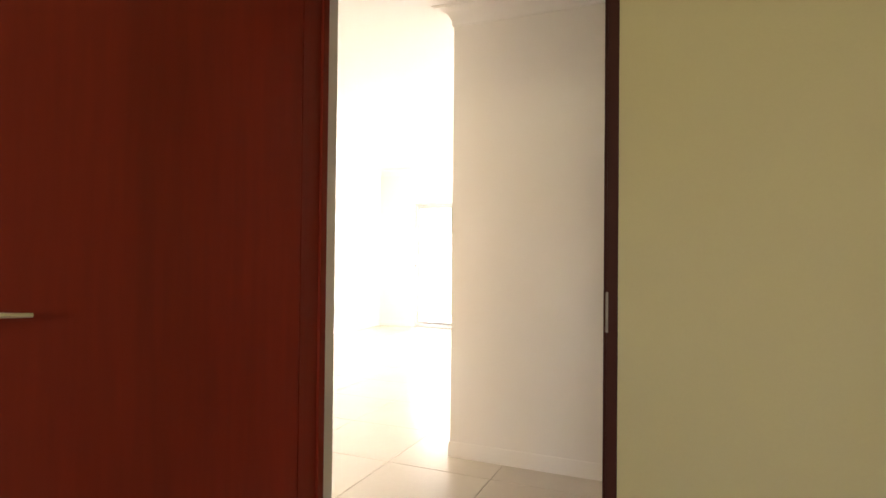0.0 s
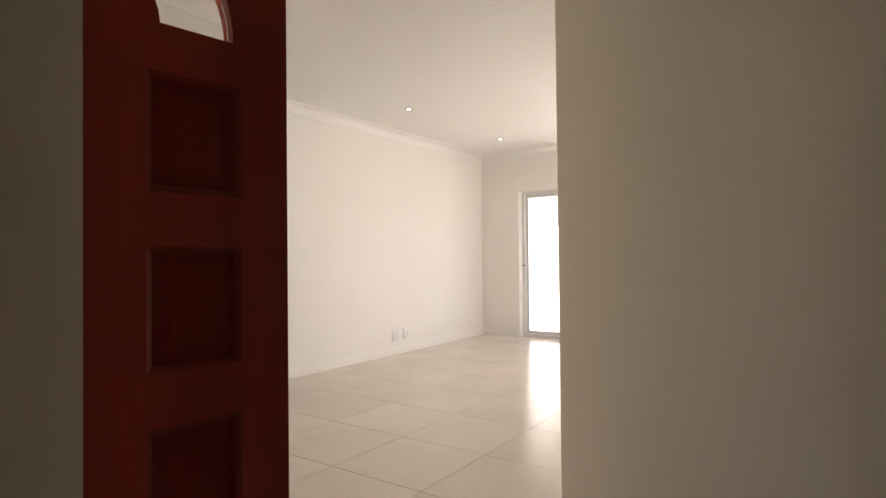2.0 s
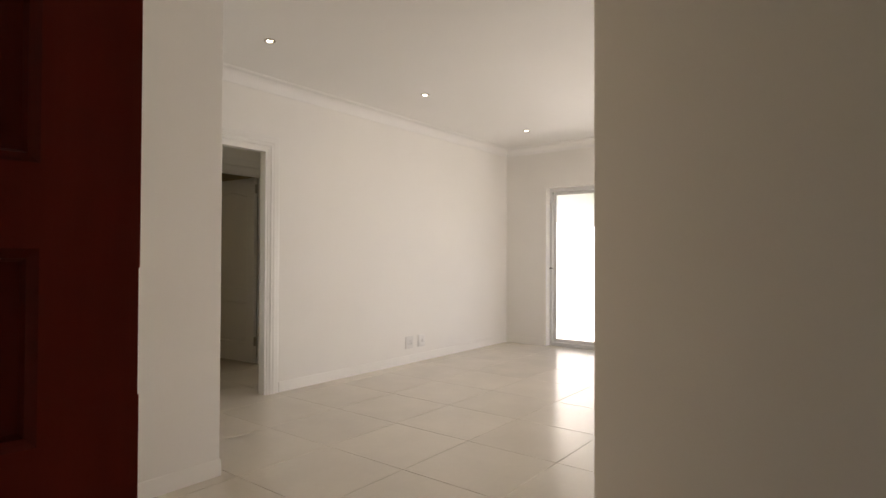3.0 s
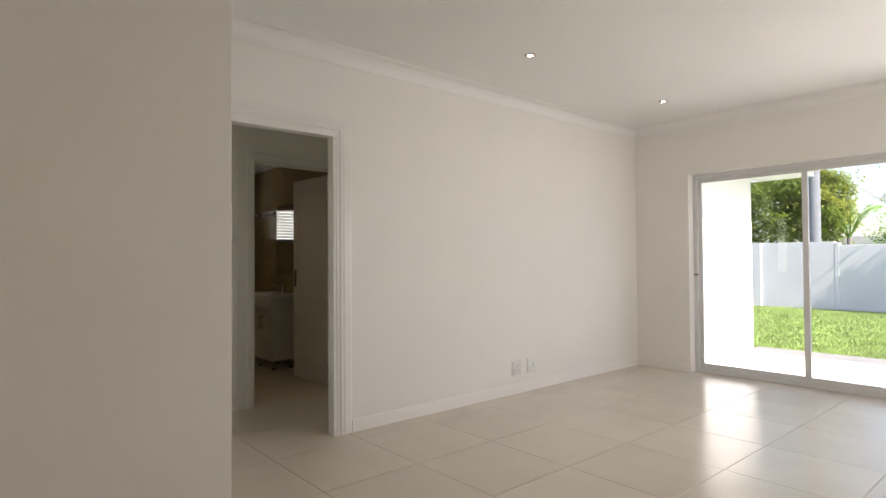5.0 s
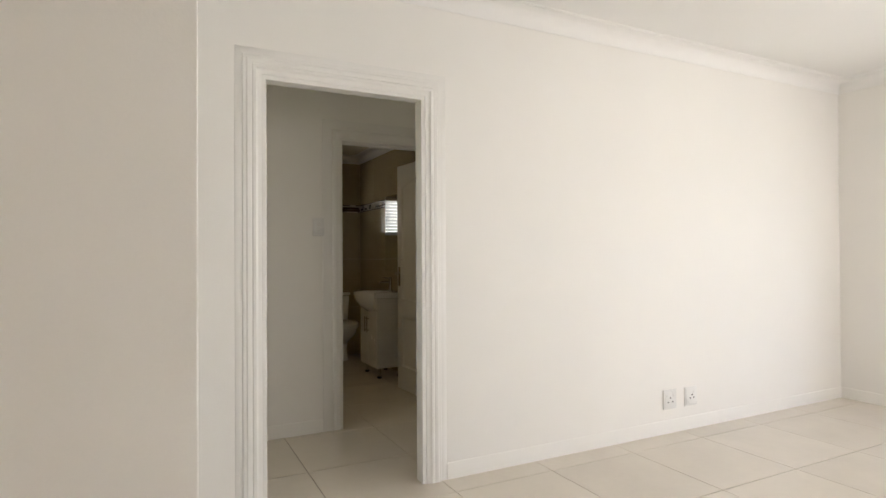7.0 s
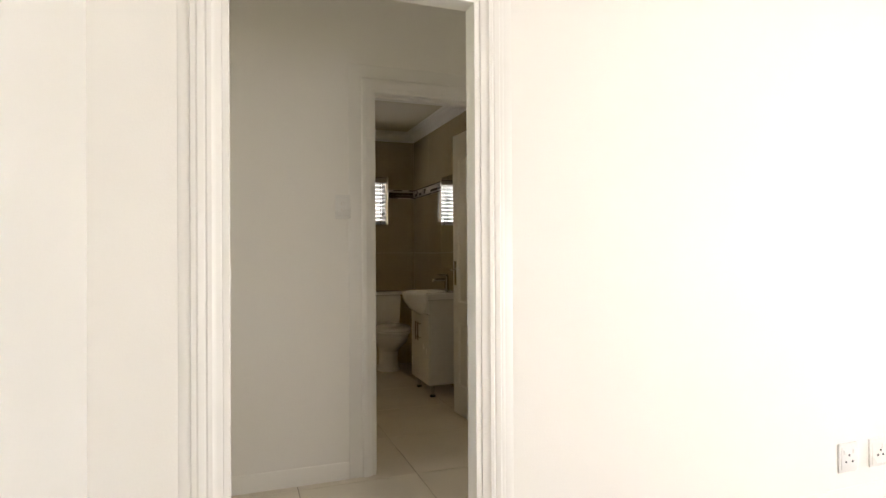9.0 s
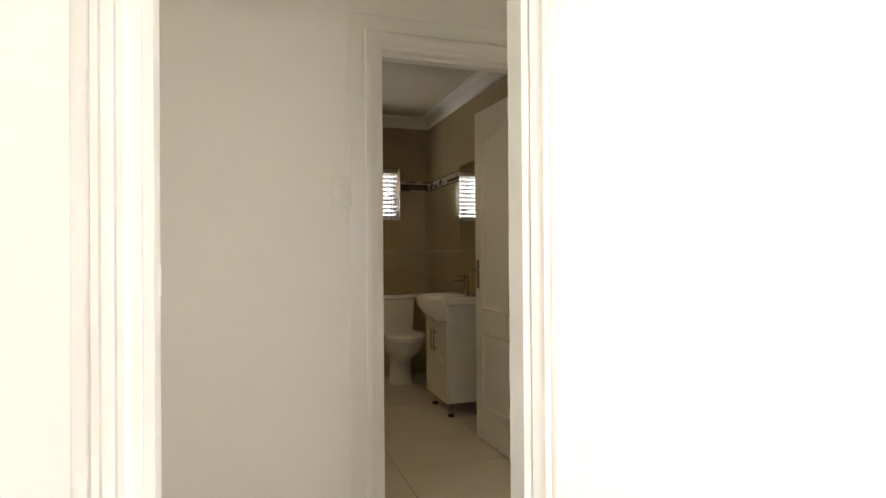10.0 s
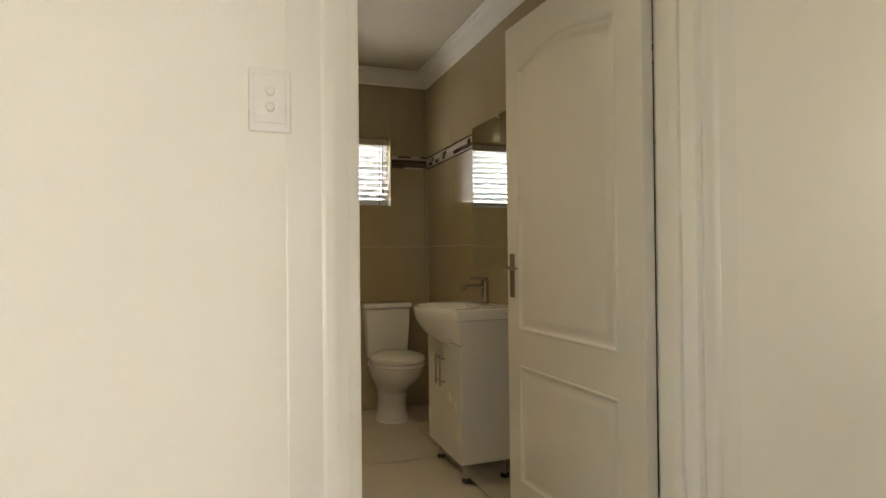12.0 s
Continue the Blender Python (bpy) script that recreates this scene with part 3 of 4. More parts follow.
for z in (0.25, 1.955):
    bm = bmesh.new()
    box(bm, -0.0025, 0.0, -0.036, -0.004, z - 0.05, z + 0.05, 0.001)
    leafplate = part("hinge", bm, STEEL, bath_door, "dull steel butt hinge", True)
    bm = bmesh.new()
    tube(bm, [(-0.005, -0.043, z - 0.05), (-0.005, -0.043, z + 0.05)], 0.0055, 10)
    part("knuckle", bm, STEEL, leafplate, "", True)

# ---- glazed sliding door ----
FXA, FXB = 4.045, 4.125
slider = thing("window_1", "grey aluminium framed sliding glass door, closed", "sliding door", kind="structure")
for nm, r in (("sill_track", (FXA, FXB, S0, S1, 0.0, 0.045)), ("head_track", (FXA, FXB, S0, S1, SH - 0.05, SH)), ("side_frame", (FXA, FXB, S1 - 0.04, S1, 0.045, SH - 0.05)), ("side_frame", (FXA, FXB, S0, S0 + 0.04, 0.045, SH - 0.05))):
    bm = bmesh.new()
    box(bm, *r, 0.003)
    part(nm, bm, ALU, slider)
mid = (S0 + S1) / 2
q1, q3 = -1.695, -3.86
for a, b, xa, st in ((q1 - 0.02, S1 - 0.04, FXB - 0.036, 0.035), (mid, q1 + 0.02, FXA + 0.004, 0.05), (q3 - 0.02, mid, FXA + 0.004, 0.05), (S0 + 0.04, q3 + 0.02, FXB - 0.036, 0.035)):
    for nm, r in (("stile", (xa, xa + 0.032, b - st, b, 0.047, SH - 0.052)), ("stile", (xa, xa + 0.032, a, a + st, 0.047, SH - 0.052)),
                  ("rail", (xa, xa + 0.032, a + st, b - st, 0.047, 0.092)), ("rail", (xa, xa + 0.032, a + st, b - st, SH - 0.09, SH - 0.052))):
        bm = bmesh.new()
        box(bm, *r, 0.002)
        part(nm, bm, ALU, slider)
    bm = bmesh.new()
    box(bm, xa + 0.013, xa + 0.019, a + st, b - st, 0.092, SH - 0.09)
    p = part("pane", bm, GLASS, slider, "clear glass pane")
    p.visible_shadow = False
for s in (1,):
    bm = bmesh.new()
    box(bm, FXA - 0.014, FXA + 0.004, mid + s * 0.025 - 0.014, mid + s * 0.025 + 0.014, 0.96, 1.16, 0.004)
    pull = part("pull_handle", bm, BLACK, slider, "black recessed pull handle", True)
    bm = bmesh.new()
    box(bm, FXA - 0.022, FXA - 0.013, mid + s * 0.025 - 0.006, mid + s * 0.025 + 0.010, 0.97, 1.15, 0.002)
    part("grip", bm, ALU, pull)
bm = bmesh.new()
box(bm, FXA - 0.012, FXA + 0.002, S1 - 0.034, S1 - 0.006, 1.045, 1.06, 0.002)
box(bm, FXA - 0.026, FXA - 0.011, S1 - 0.06, S1 - 0.012, 1.048, 1.057, 0.002)
part("catch", bm, BLACK, slider, "small dark catch")

# ---- electrical fittings ----
def downlight(x, y, z):
    d = thing("downlight", "round white recessed ceiling downlight, switched on", "downlight", "ceiling downlights", pose(x, y, z))
    bm = bmesh.new()
    lathe(bm, [(0.021, -0.001), (0.024, -0.006), (0.036, -0.007), (0.042, -0.003), (0.042, 0.0)], sides=28)
    part("trim_ring", bm, STEEL, d, "dull bronze trim ring", True)
    bm = bmesh.new()
    lathe(bm, [(0.001, -0.0055), (0.020, -0.0055), (0.020, -0.003)], sides=24)
    part("lamp", bm, LAMP, d, "glowing warm lamp face", True)
    return d


for x, y in ((-0.57, -0.79), (1.12, -0.82), (3.02, -0.84), (3.02, -2.60), (1.09, -2.60)):
    downlight(x, y, CH)
# unseen fitting, added above the bathroom's fill lamp
downlight(-0.45, 2.35, BC)


def socket(x, z, w, h, double):
    s = thing("power_socket", "white plastic three-pin wall socket with switch", "socket", "sockets on the wall", pose(x, 0, z))
    bm = bmesh.new()
    box(bm, -w / 2, w / 2, -0.009, 0, -h / 2, h / 2, 0.003)
    part("plate", bm, PLASTIC, s, "", True)
    bm = bmesh.new()
    box(bm, -w * 0.40, w * 0.40, -0.012, -0.009, -h * 0.40, h * 0.40, 0.0012)
    face = part("face", bm, PLASTIC, s, "", True)
    spots = ((0.0, 0.012), (-0.022, -0.018), (0.022, -0.018)) if double else ((0.008, 0.010), (-0.012, -0.012), (0.024, -0.012))
    for dx, dz in spots:
        bm = bmesh.new()
        bmesh.ops.create_cone(bm, cap_ends=True, segments=12, radius1=0.0055, radius2=0.0055, depth=0.002, matrix=Matrix.Translation((dx, -0.0125, dz)) @ Matrix.Rotation(radians(90), 4, "X"))
        part("pin_hole", bm, BLACK, face, "dark pin hole")
    for dx in ((-0.03, 0.03) if double else (0.026,)):
        bm = bmesh.new()
        box(bm, dx - 0.008, dx + 0.008, -0.016, -0.012, 0.018, 0.040, 0.001)
        part("rocker", bm, PLASTIC, face, "", True)


socket(1.845, 0.236, 0.125, 0.135, True)
socket(2.055, 0.236, 0.125, 0.135, False)

sw = thing("light_switch", "white two-gang light switch on the wall", "light switch", at=pose(-0.327, PY, 1.455))
bm = bmesh.new()
box(bm, -0.041, 0.041, -0.009, 0, -0.064, 0.064, 0.005)
part("plate", bm, PLASTIC, sw, "", True)
bm = bmesh.new()
box(bm, -0.0315, 0.0315, -0.0094, -0.009, -0.0475, 0.0515)
part("face_joint", bm, ALU, sw, "fine shadow line round the face")
bm = bmesh.new()
box(bm, -0.030, 0.030, -0.012, -0.0094, -0.046, 0.050, 0.0012)
part("face", bm, PLASTIC, sw, "", True)
for dz in (0.017, -0.015):
    bm = bmesh.new()
    lathe(bm, [(0.0082, 0), (0.0082, 0.003), (0.007, 0.0042), (0.001, 0.0046)], sides=20)
    bm.transform(Matrix.Translation((0, -0.012, dz)) @ Matrix.Rotation(radians(90), 4, "X"))
    part("rocker", bm, PLASTIC, sw, "small round rocker", True)
    bm = bmesh.new()
    lathe(bm, [(0.0094, 0), (0.0094, 0.0010), (0.0085, 0.0010)], sides=20)
    bm.transform(Matrix.Translation((0, -0.012, dz)) @ Matrix.Rotation(radians(90), 4, "X"))
    part("rocker_ring", bm, BGROUT, sw, "fine shadow ring")

# ---- bathroom ----
# vanity cabinet
VX, VY0, VY1, VZ0, VZ1 = 0.61, 2.53, 3.03, 0.11, 0.81
vanity = thing("vanity_cabinet", "white gloss vanity cabinet on chrome legs", "cabinet")
bm = bmesh.new()
box(bm, VX + 0.018, BX, VY0, VY1, VZ0, VZ1, 0.002)
part("body", bm, CABINET, vanity)
ym = (VY0 + VY1) / 2
bm = bmesh.new()
box(bm, VX, VX + 0.017, VY0 + 0.002, VY1 - 0.002, VZ1 - 0.115, VZ1 - 0.002, 0.002)
part("top_panel", bm, CABINET, vanity)
for ya, yb, hy in ((VY0 + 0.002, ym - 0.0015, ym - 0.032), (ym + 0.0015, VY1 - 0.002, ym + 0.032)):
    bm = bmesh.new()
    box(bm, VX, VX + 0.017, ya, yb, VZ0, VZ1 - 0.122, 0.002)
    dr = part("door", bm, CABINET, vanity)
    bm = bmesh.new()
    tube(bm, [(VX - 0.028, hy, 0.455), (VX - 0.028, hy, 0.615)], 0.006, 12)
    for z in (0.475, 0.595):
        tube(bm, [(VX, hy, z), (VX - 0.028, hy, z)], 0.0045, 10)
    part("handle", bm, NICKEL, dr, "satin metal bar handle", True)
for x, y in ((VX + 0.055, VY0 + 0.07), (VX + 0.055, VY1 - 0.055), (BX - 0.075, VY0 + 0.065), (BX - 0.075, VY1 - 0.055)):
    bm = bmesh.new()
    tube(bm, [(x, y, 0.012), (x, y, VZ0)], 0.014, 16)
    leg = part("leg", bm, CHROME, vanity, "chrome leg", True)
    bm = bmesh.new()
    lathe(bm, [(0.022, 0.0), (0.024, 0.006), (0.022, 0.016), (0.015, 0.02)], (x, y, 0), 20)
    part("foot", bm, BLACK, leg, "black plastic foot", True)

# semi-recessed basin
basin = thing("washbasin", "white ceramic washbasin with projecting bowl on the cabinet", "washbasin")
bm = bmesh.new()
NB = 40
RIM = []
for k in range(NB):
    a = math.tau * k / NB
    c, s = math.cos(a), math.sin(a)
    RIM.append((0.68 + 0.215 * (abs(c) ** 0.85) * (1 if c > 0 else -1), ym + 0.205 * (abs(s) ** 0.85) * (1 if s > 0 else -1)))


def bowl_ring(fx, z, push=0.0):
    return [bm.verts.new((0.69 + push + (x - 0.69) * fx, ym + (y - ym) * fx, z)) for x, y in RIM]


rings = [bowl_ring(0.30, 0.655, 0.04), bowl_ring(0.55, 0.672, 0.03), bowl_ring(0.80, 0.725, 0.015), bowl_ring(0.94, 0.79), bowl_ring(1.0, 0.845), bowl_ring(1.0, 0.862), bowl_ring(0.98, 0.870),
         bowl_ring(0.93, 0.868), bowl_ring(0.86, 0.845), bowl_ring(0.78, 0.79), bowl_ring(0.55, 0.735), bowl_ring(0.2, 0.722)]
for r, s in zip(rings, rings[1:]):
    for k in range(NB):
        bm.faces.new((r[k], r[(k + 1) % NB], s[(k + 1) % NB], s[k]))
bm.faces.new(rings[0][::-1])
bm.faces.new(rings[-1])
part("bowl", bm, CERAMIC, basin, "", True)
bm = bmesh.new()
XB = 0.80
prism(bm, [(VX - 0.008, VY0 - 0.006), (BX, VY0 - 0.006), (BX, VY1 + 0.006), (VX - 0.008, VY1 + 0.006), (VX - 0.008, ym + 0.19), (0.685, ym + 0.165), (XB, ym + 0.15), (XB + 0.05, ym + 0.06), (XB + 0.05, ym - 0.06), (XB, ym - 0.15), (0.685, ym - 0.165), (VX - 0.008, ym - 0.19)],
      0.814, 0.868)
bmesh.ops.bevel(bm, geom=[e for e in bm.edges if abs(e.verts[0].co.z - e.verts[1].co.z) < 1e-5 and e.verts[0].co.z > 0.86], offset=0.012, segments=3, affect="EDGES", profile=0.6)
part("deck", bm, CERAMIC, basin, "", True)
bm = bmesh.new()
lathe(bm, [(0.001, 0.0), (0.02, 0.0), (0.022, 0.003), (0.012, 0.005)], (0.72, ym, 0.7225), 20)
part("waste", bm, CHROME, basin, "chrome waste")

tap = thing("mixer_tap", "chrome single-lever basin mixer tap", "tap", at=pose(0.862, ym + 0.01, 0.868))
bm = bmesh.new()
lathe(bm, [(0.027, 0), (0.027, 0.006), (0.021, 0.012), (0.020, 0.115), (0.021, 0.125), (0.016, 0.13)], sides=24)
part("body", bm, NICKEL, tap, "", True)
bm = bmesh.new()
tube(bm, [(-0.015, 0, 0.096), (-0.06, 0, 0.098), (-0.116, 0, 0.098), (-0.124, 0, 0.093), (-0.125, 0, 0.078)], [0.013, 0.012, 0.011, 0.011, 0.011], 14)
part("spout", bm, NICKEL, tap, "", True)
bm = bmesh.new()
tube(bm, [(0.012, 0, 0.134), (-0.03, 0, 0.138), (-0.085, 0, 0.142)], [0.012, 0.008, 0.005], 12)
part("lever", bm, NICKEL, tap, "", True)

# mirror
mirror = thing("wall_mirror", "rectangular frameless mirror on the tiled wall", "mirror")
bm = bmesh.new()
box(bm, BX - 0.006, BX - 0.001, 2.40, 3.15, 1.07, 1.905, 0.001)
part("glass", bm, MIRROR, mirror)
for y in (2.78,):
    bm = bmesh.new()
    lathe(bm, [(0.011, 0), (0.011, 0.004), (0.006, 0.009), (0.001, 0.010)], sides=16)
    bm.transform(Matrix.Translation((BX - 0.006, y, 1.89)) @ Matrix.Rotation(radians(-90), 4, "Y"))
    part("fixing", bm, CHROME, mirror, "chrome fixing cap", True)

# toilet
toilet = thing("toilet", "white ceramic close-coupled toilet with lid down", "toilet", at=pose(0.592, BY, 0, 0, 0, 0))
bm = bmesh.new()
box(bm, -0.165, 0.165, -0.165, -0.005, 0.40, 0.755, 0.022)
for v in bm.verts:
    if v.co.z < 0.5:
        v.co.x *= 0.88
part("cistern", bm, CERAMIC, toilet, "", True)
bm = bmesh.new()
box(bm, -0.175, 0.175, -0.178, -0.002, 0.757, 0.795, 0.012)
lid = part("cistern_lid", bm, CERAMIC, toilet, "", True)
bm = bmesh.new()
lathe(bm, [(0.022, 0), (0.022, 0.004), (0.018, 0.007), (0.001, 0.007)], (0, -0.09, 0.795), 20)
part("flush_button", bm, CHROME, lid, "chrome flush button", True)


def oval_rings(bm, rows, n=36):
    """Stacked rounded outlines: height, half width, back and front (distance from the wall)."""
    rs = []
    for z, w, back, fr in rows:
        cy, ry = -(back + fr) / 2, (fr - back) / 2
        rs.append([bm.verts.new((w * math.cos(math.tau * k / n), cy + ry * math.sin(math.tau * k / n) * (1.0 if math.sin(math.tau * k / n) < 0 else 0.96), z)) for k in range(n)])
    for r, s in zip(rs, rs[1:]):
        for k in range(n):
            bm.faces.new((r[k], r[(k + 1) % n], s[(k + 1) % n], s[k]))
    bm.faces.new(rs[0][::-1])
    bm.faces.new(rs[-1])


bm = bmesh.new()
oval_rings(bm, [(0.0, 0.118, 0.10, 0.40), (0.015, 0.118, 0.10, 0.40), (0.03, 0.108, 0.11, 0.385), (0.12, 0.098, 0.12, 0.37), (0.20, 0.105, 0.10, 0.39), (0.26, 0.135, 0.07, 0.49), (0.31, 0.165, 0.05, 0.58), (0.36, 0.176, 0.03, 0.63), (0.395, 0.181, 0.03, 0.642), (0.40, 0.176, 0.035, 0.635)])
part("bowl", bm, CERAMIC, toilet, "", True)
bm = bmesh.new()
oval_rings(bm, [(0.402, 0.178, 0.19, 0.645), (0.414, 0.183, 0.185, 0.652), (0.430, 0.180, 0.19, 0.648)])
part("seat", bm, CERAMIC, toilet, "", True)
bm = bmesh.new()
oval_rings(bm, [(0.432, 0.180, 0.18, 0.648), (0.446, 0.184, 0.175, 0.652), (0.462, 0.178, 0.18, 0.645), (0.473, 0.155, 0.20, 0.61), (0.479, 0.11, 0.24, 0.54), (0.481, 0.05, 0.31, 0.46)])
part("seat_lid", bm, CERAMIC, toilet, "", True)

# window and venetian blind
win = thing("window_2", "small bathroom window with white frame", "window", kind="structure")
for nm, r in (("window_frame", (W0, W0 + 0.03, BY + 0.11, BY + 0.15, WZ0, WZ1)), ("window_frame", (W1 - 0.03, W1, BY + 0.11, BY + 0.15, WZ0, WZ1)), ("window_frame", (W0 + 0.03, W1 - 0.03, BY + 0.11, BY + 0.15, WZ0, WZ0 + 0.03)), ("window_frame", (W0 + 0.03, W1 - 0.03, BY + 0.11, BY + 0.15, WZ1 - 0.03, WZ1)), ("mullion", (W0 + 0.45, W0 + 0.475, BY + 0.112, BY + 0.148, WZ0 + 0.03, WZ1 - 0.03))):
    bm = bmesh.new()
    box(bm, *r, 0.002)
    part(nm, bm, TRIM, win)
bm = bmesh.new()
box(bm, W0 + 0.03, W1 - 0.03, BY + 0.127, BY + 0.133, WZ0 + 0.03, WZ1 - 0.03)
p = part("pane", bm, GLASS, win, "clear glass pane")
p.visible_shadow = False
bm = bmesh.new()
for r in ((W0, W0 + 0.006, BY + 0.0, BY + 0.11, WZ0 + 0.006, WZ1 - 0.006), (W1 - 0.006, W1, BY + 0.0, BY + 0.11, WZ0 + 0.006, WZ1 - 0.006), (W0, W1, BY + 0.0, BY + 0.11, WZ0, WZ0 + 0.006), (W0, W1, BY + 0.0, BY + 0.11, WZ1 - 0.006, WZ1)):
    box(bm, *r)
part("reveal", bm, BTILE, win, "narrow beige tiled edge of the opening")

blind = thing("venetian_blind", "white slatted venetian blind, slats half open", "blind")
bm = bmesh.new()
box(bm, W0 + 0.012, W1 - 0.012, BY + 0.03, BY + 0.085, WZ1 - 0.055, WZ1 - 0.008, 0.004)
part("headrail", bm, RAILSHADE, blind, "headrail with its backlit shade in a tan colour")
NS = 11
for k in range(NS):
    z = WZ0 + 0.035 + k * (WZ1 - WZ0 - 0.10) / (NS - 1)
    bm = bmesh.new()
    m = Matrix.Translation((0, BY + 0.055, z)) @ Matrix.Rotation(radians(-32), 4, "X")
    ring = [(-0.028, 0.0), (-0.014, 0.0025), (0.0, 0.0032), (0.014, 0.0025), (0.028, 0.0)]
    rows = [[bm.verts.new(m @ Vector((x, a, b + o))) for a, b in ring] for x in (W0 + 0.014, W1 - 0.014) for o in (0.0, 0.0028)]
    for i in range(4):
        bm.faces.new((rows[0][i], rows[0][i + 1], rows[2][i + 1], rows[2][i]))
        bm.faces.new((rows[1][i + 1], rows[1][i], rows[3][i], rows[3][i + 1]))
        for a, b in ((0, 1), (3, 2)):
            bm.faces.new((rows[a][i], rows[b][i], rows[b][i + 1], rows[a][i + 1]))
    for i in (0, 4):
        bm.faces.new((rows[0][i], rows[2][i], rows[3][i], rows[1][i]))
    part("slat", bm, BLIND, blind, "", True)
bm = bmesh.new()
box(bm, W0 + 0.014, W1 - 0.014, BY + 0.035, BY + 0.075, WZ0 + 0.008, WZ0 + 0.022, 0.003)
part("bottom_rail", bm, BLIND, blind)
for x in (W0 + 0.10, W1 - 0.12):
    bm = bmesh.new()
    tube(bm, [(x, BY + 0.028, WZ0 + 0.02), (x, BY + 0.028, WZ1 - 0.05)], 0.0016, 6)
    part("ladder_cord", bm, BLIND, blind)
for x, z in ((W1 - 0.085, WZ0 + 0.02), (W1 - 0.06, WZ0 + 0.14)):
    bm = bmesh.new()
    tube(bm, [(x, BY + 0.018, z), (x, BY + 0.018, WZ1 - 0.05)], 0.0018, 6)
    lathe(bm, [(0.004, -0.045), (0.006, -0.03), (0.003, 0.0)], (x, BY + 0.018, z), 10)
    part("pull_cord", bm, BLACK, blind, "thin cord with a small weight")

# ---- outside ----
GZ = -0.10
boxes("ground", SOIL, "wide lawn and garden ground reaching the horizon", "ground", (-400, 900, -700, 700, -0.6, -0.202), (4.18, 900, -700, 700, -0.203, GZ))
boxes("pavement", CONC, "pale concrete patio slab outside the sliding door", "patio", (OX, 6.12, -9.0, -0.28, -0.199, -0.03), bevel=0.008)
boxes("kerb", KERB, "grey concrete edging between patio and lawn", "kerb", (6.125, 6.68, -9.0, -0.30, -0.199, -0.04), bevel=0.01)
boxes("wall_wing", OUTW, "white plastered wall of the house wing", "wall", (OX, 6.56, -0.28, -0.06, -0.199, 2.6), (6.39, 6.56, -0.06, 3.5, -0.199, 2.6))
boxes("roof_house", ROOFT, "grey roof slab over the house", "roof", (-8.4, OX + 0.1, -8.6, 1.3, CH + 0.16, CH + 0.34), (-8.4, 6.7, 1.3, 4.6, CH + 0.16, CH + 0.34))
eave = thing("eave", "white boarded eave and gutter of the house wing", "eave", kind="structure")
for nm, r, mt in (("soffit", (OX, 6.95, -0.93, -0.28, 2.36, 2.385), OUTW), ("fascia", (OX, 6.97, -0.955, -0.93, 2.36, 2.55), OUTW), ("fascia", (6.95, 6.97, -0.93, 0.6, 2.36, 2.55), OUTW)):
    bm = bmesh.new()
    box(bm, *r, 0.003)
    part(nm, bm, mt, eave)
bm = bmesh.new()
prism(bm, [(-0.955, 2.43), (-1.06, 2.44), (-1.075, 2.55), (-1.065, 2.55), (-1.05, 2.455), (-0.955, 2.445)], OX, 7.0, Matrix(((0, 0, 1, 0), (1, 0, 0, 0), (0, 1, 0, 0), (0, 0, 0, 1))))
part("gutter", bm, OUTW, eave)

fence = thing("boundary_wall", "pale plastered garden boundary wall with a stepped top", "wall", kind="structure")
FX = 14.6
for nm, r in (("wall_panel", (FX, FX + 0.2, 0.80, 9.0, GZ - 0.1, 1.63)), ("wall_panel", (FX, FX + 0.2, -12.0, 0.70, GZ - 0.1, 1.54)), ("pier", (FX - 0.004, FX + 0.21, 0.70, 0.80, GZ - 0.1, 1.60)), ("pier", (FX - 0.05, FX + 0.2, 2.50, 2.72, GZ - 0.1, 1.64))):
    bm = bmesh.new()
    box(bm, *r, 0.01)
    part(nm, bm, FENCEW, fence)

# lawn
rng = np.random.default_rng(7)
NG = 170000
gx, gy = rng.uniform(6.70, FX, NG), rng.uniform(-5.0, 5.5, NG)
hh, aa, ln = rng.uniform(0.015, 0.06, NG), rng.uniform(0, math.tau, NG), rng.uniform(-0.035, 0.035, (NG, 2))
wv = np.stack([np.cos(aa), np.sin(aa)], 1) * 0.006
gv = np.empty((NG * 3, 3))
gv[0::3] = np.stack([gx - wv[:, 0], gy - wv[:, 1], np.full(NG, GZ)], 1)
gv[1::3] = np.stack([gx + wv[:, 0], gy + wv[:, 1], np.full(NG, GZ)], 1)
gv[2::3] = np.stack([gx + ln[:, 0], gy + ln[:, 1], GZ + hh], 1)
me = bpy.data.meshes.new("grass")
me.from_pydata(gv.tolist(), [], np.arange(NG * 3).reshape(-1, 3).tolist())
me.materials.append(BLADE)
tagged(new("grass", me), "short sunlit green lawn grass", "grass", "", "stuff")


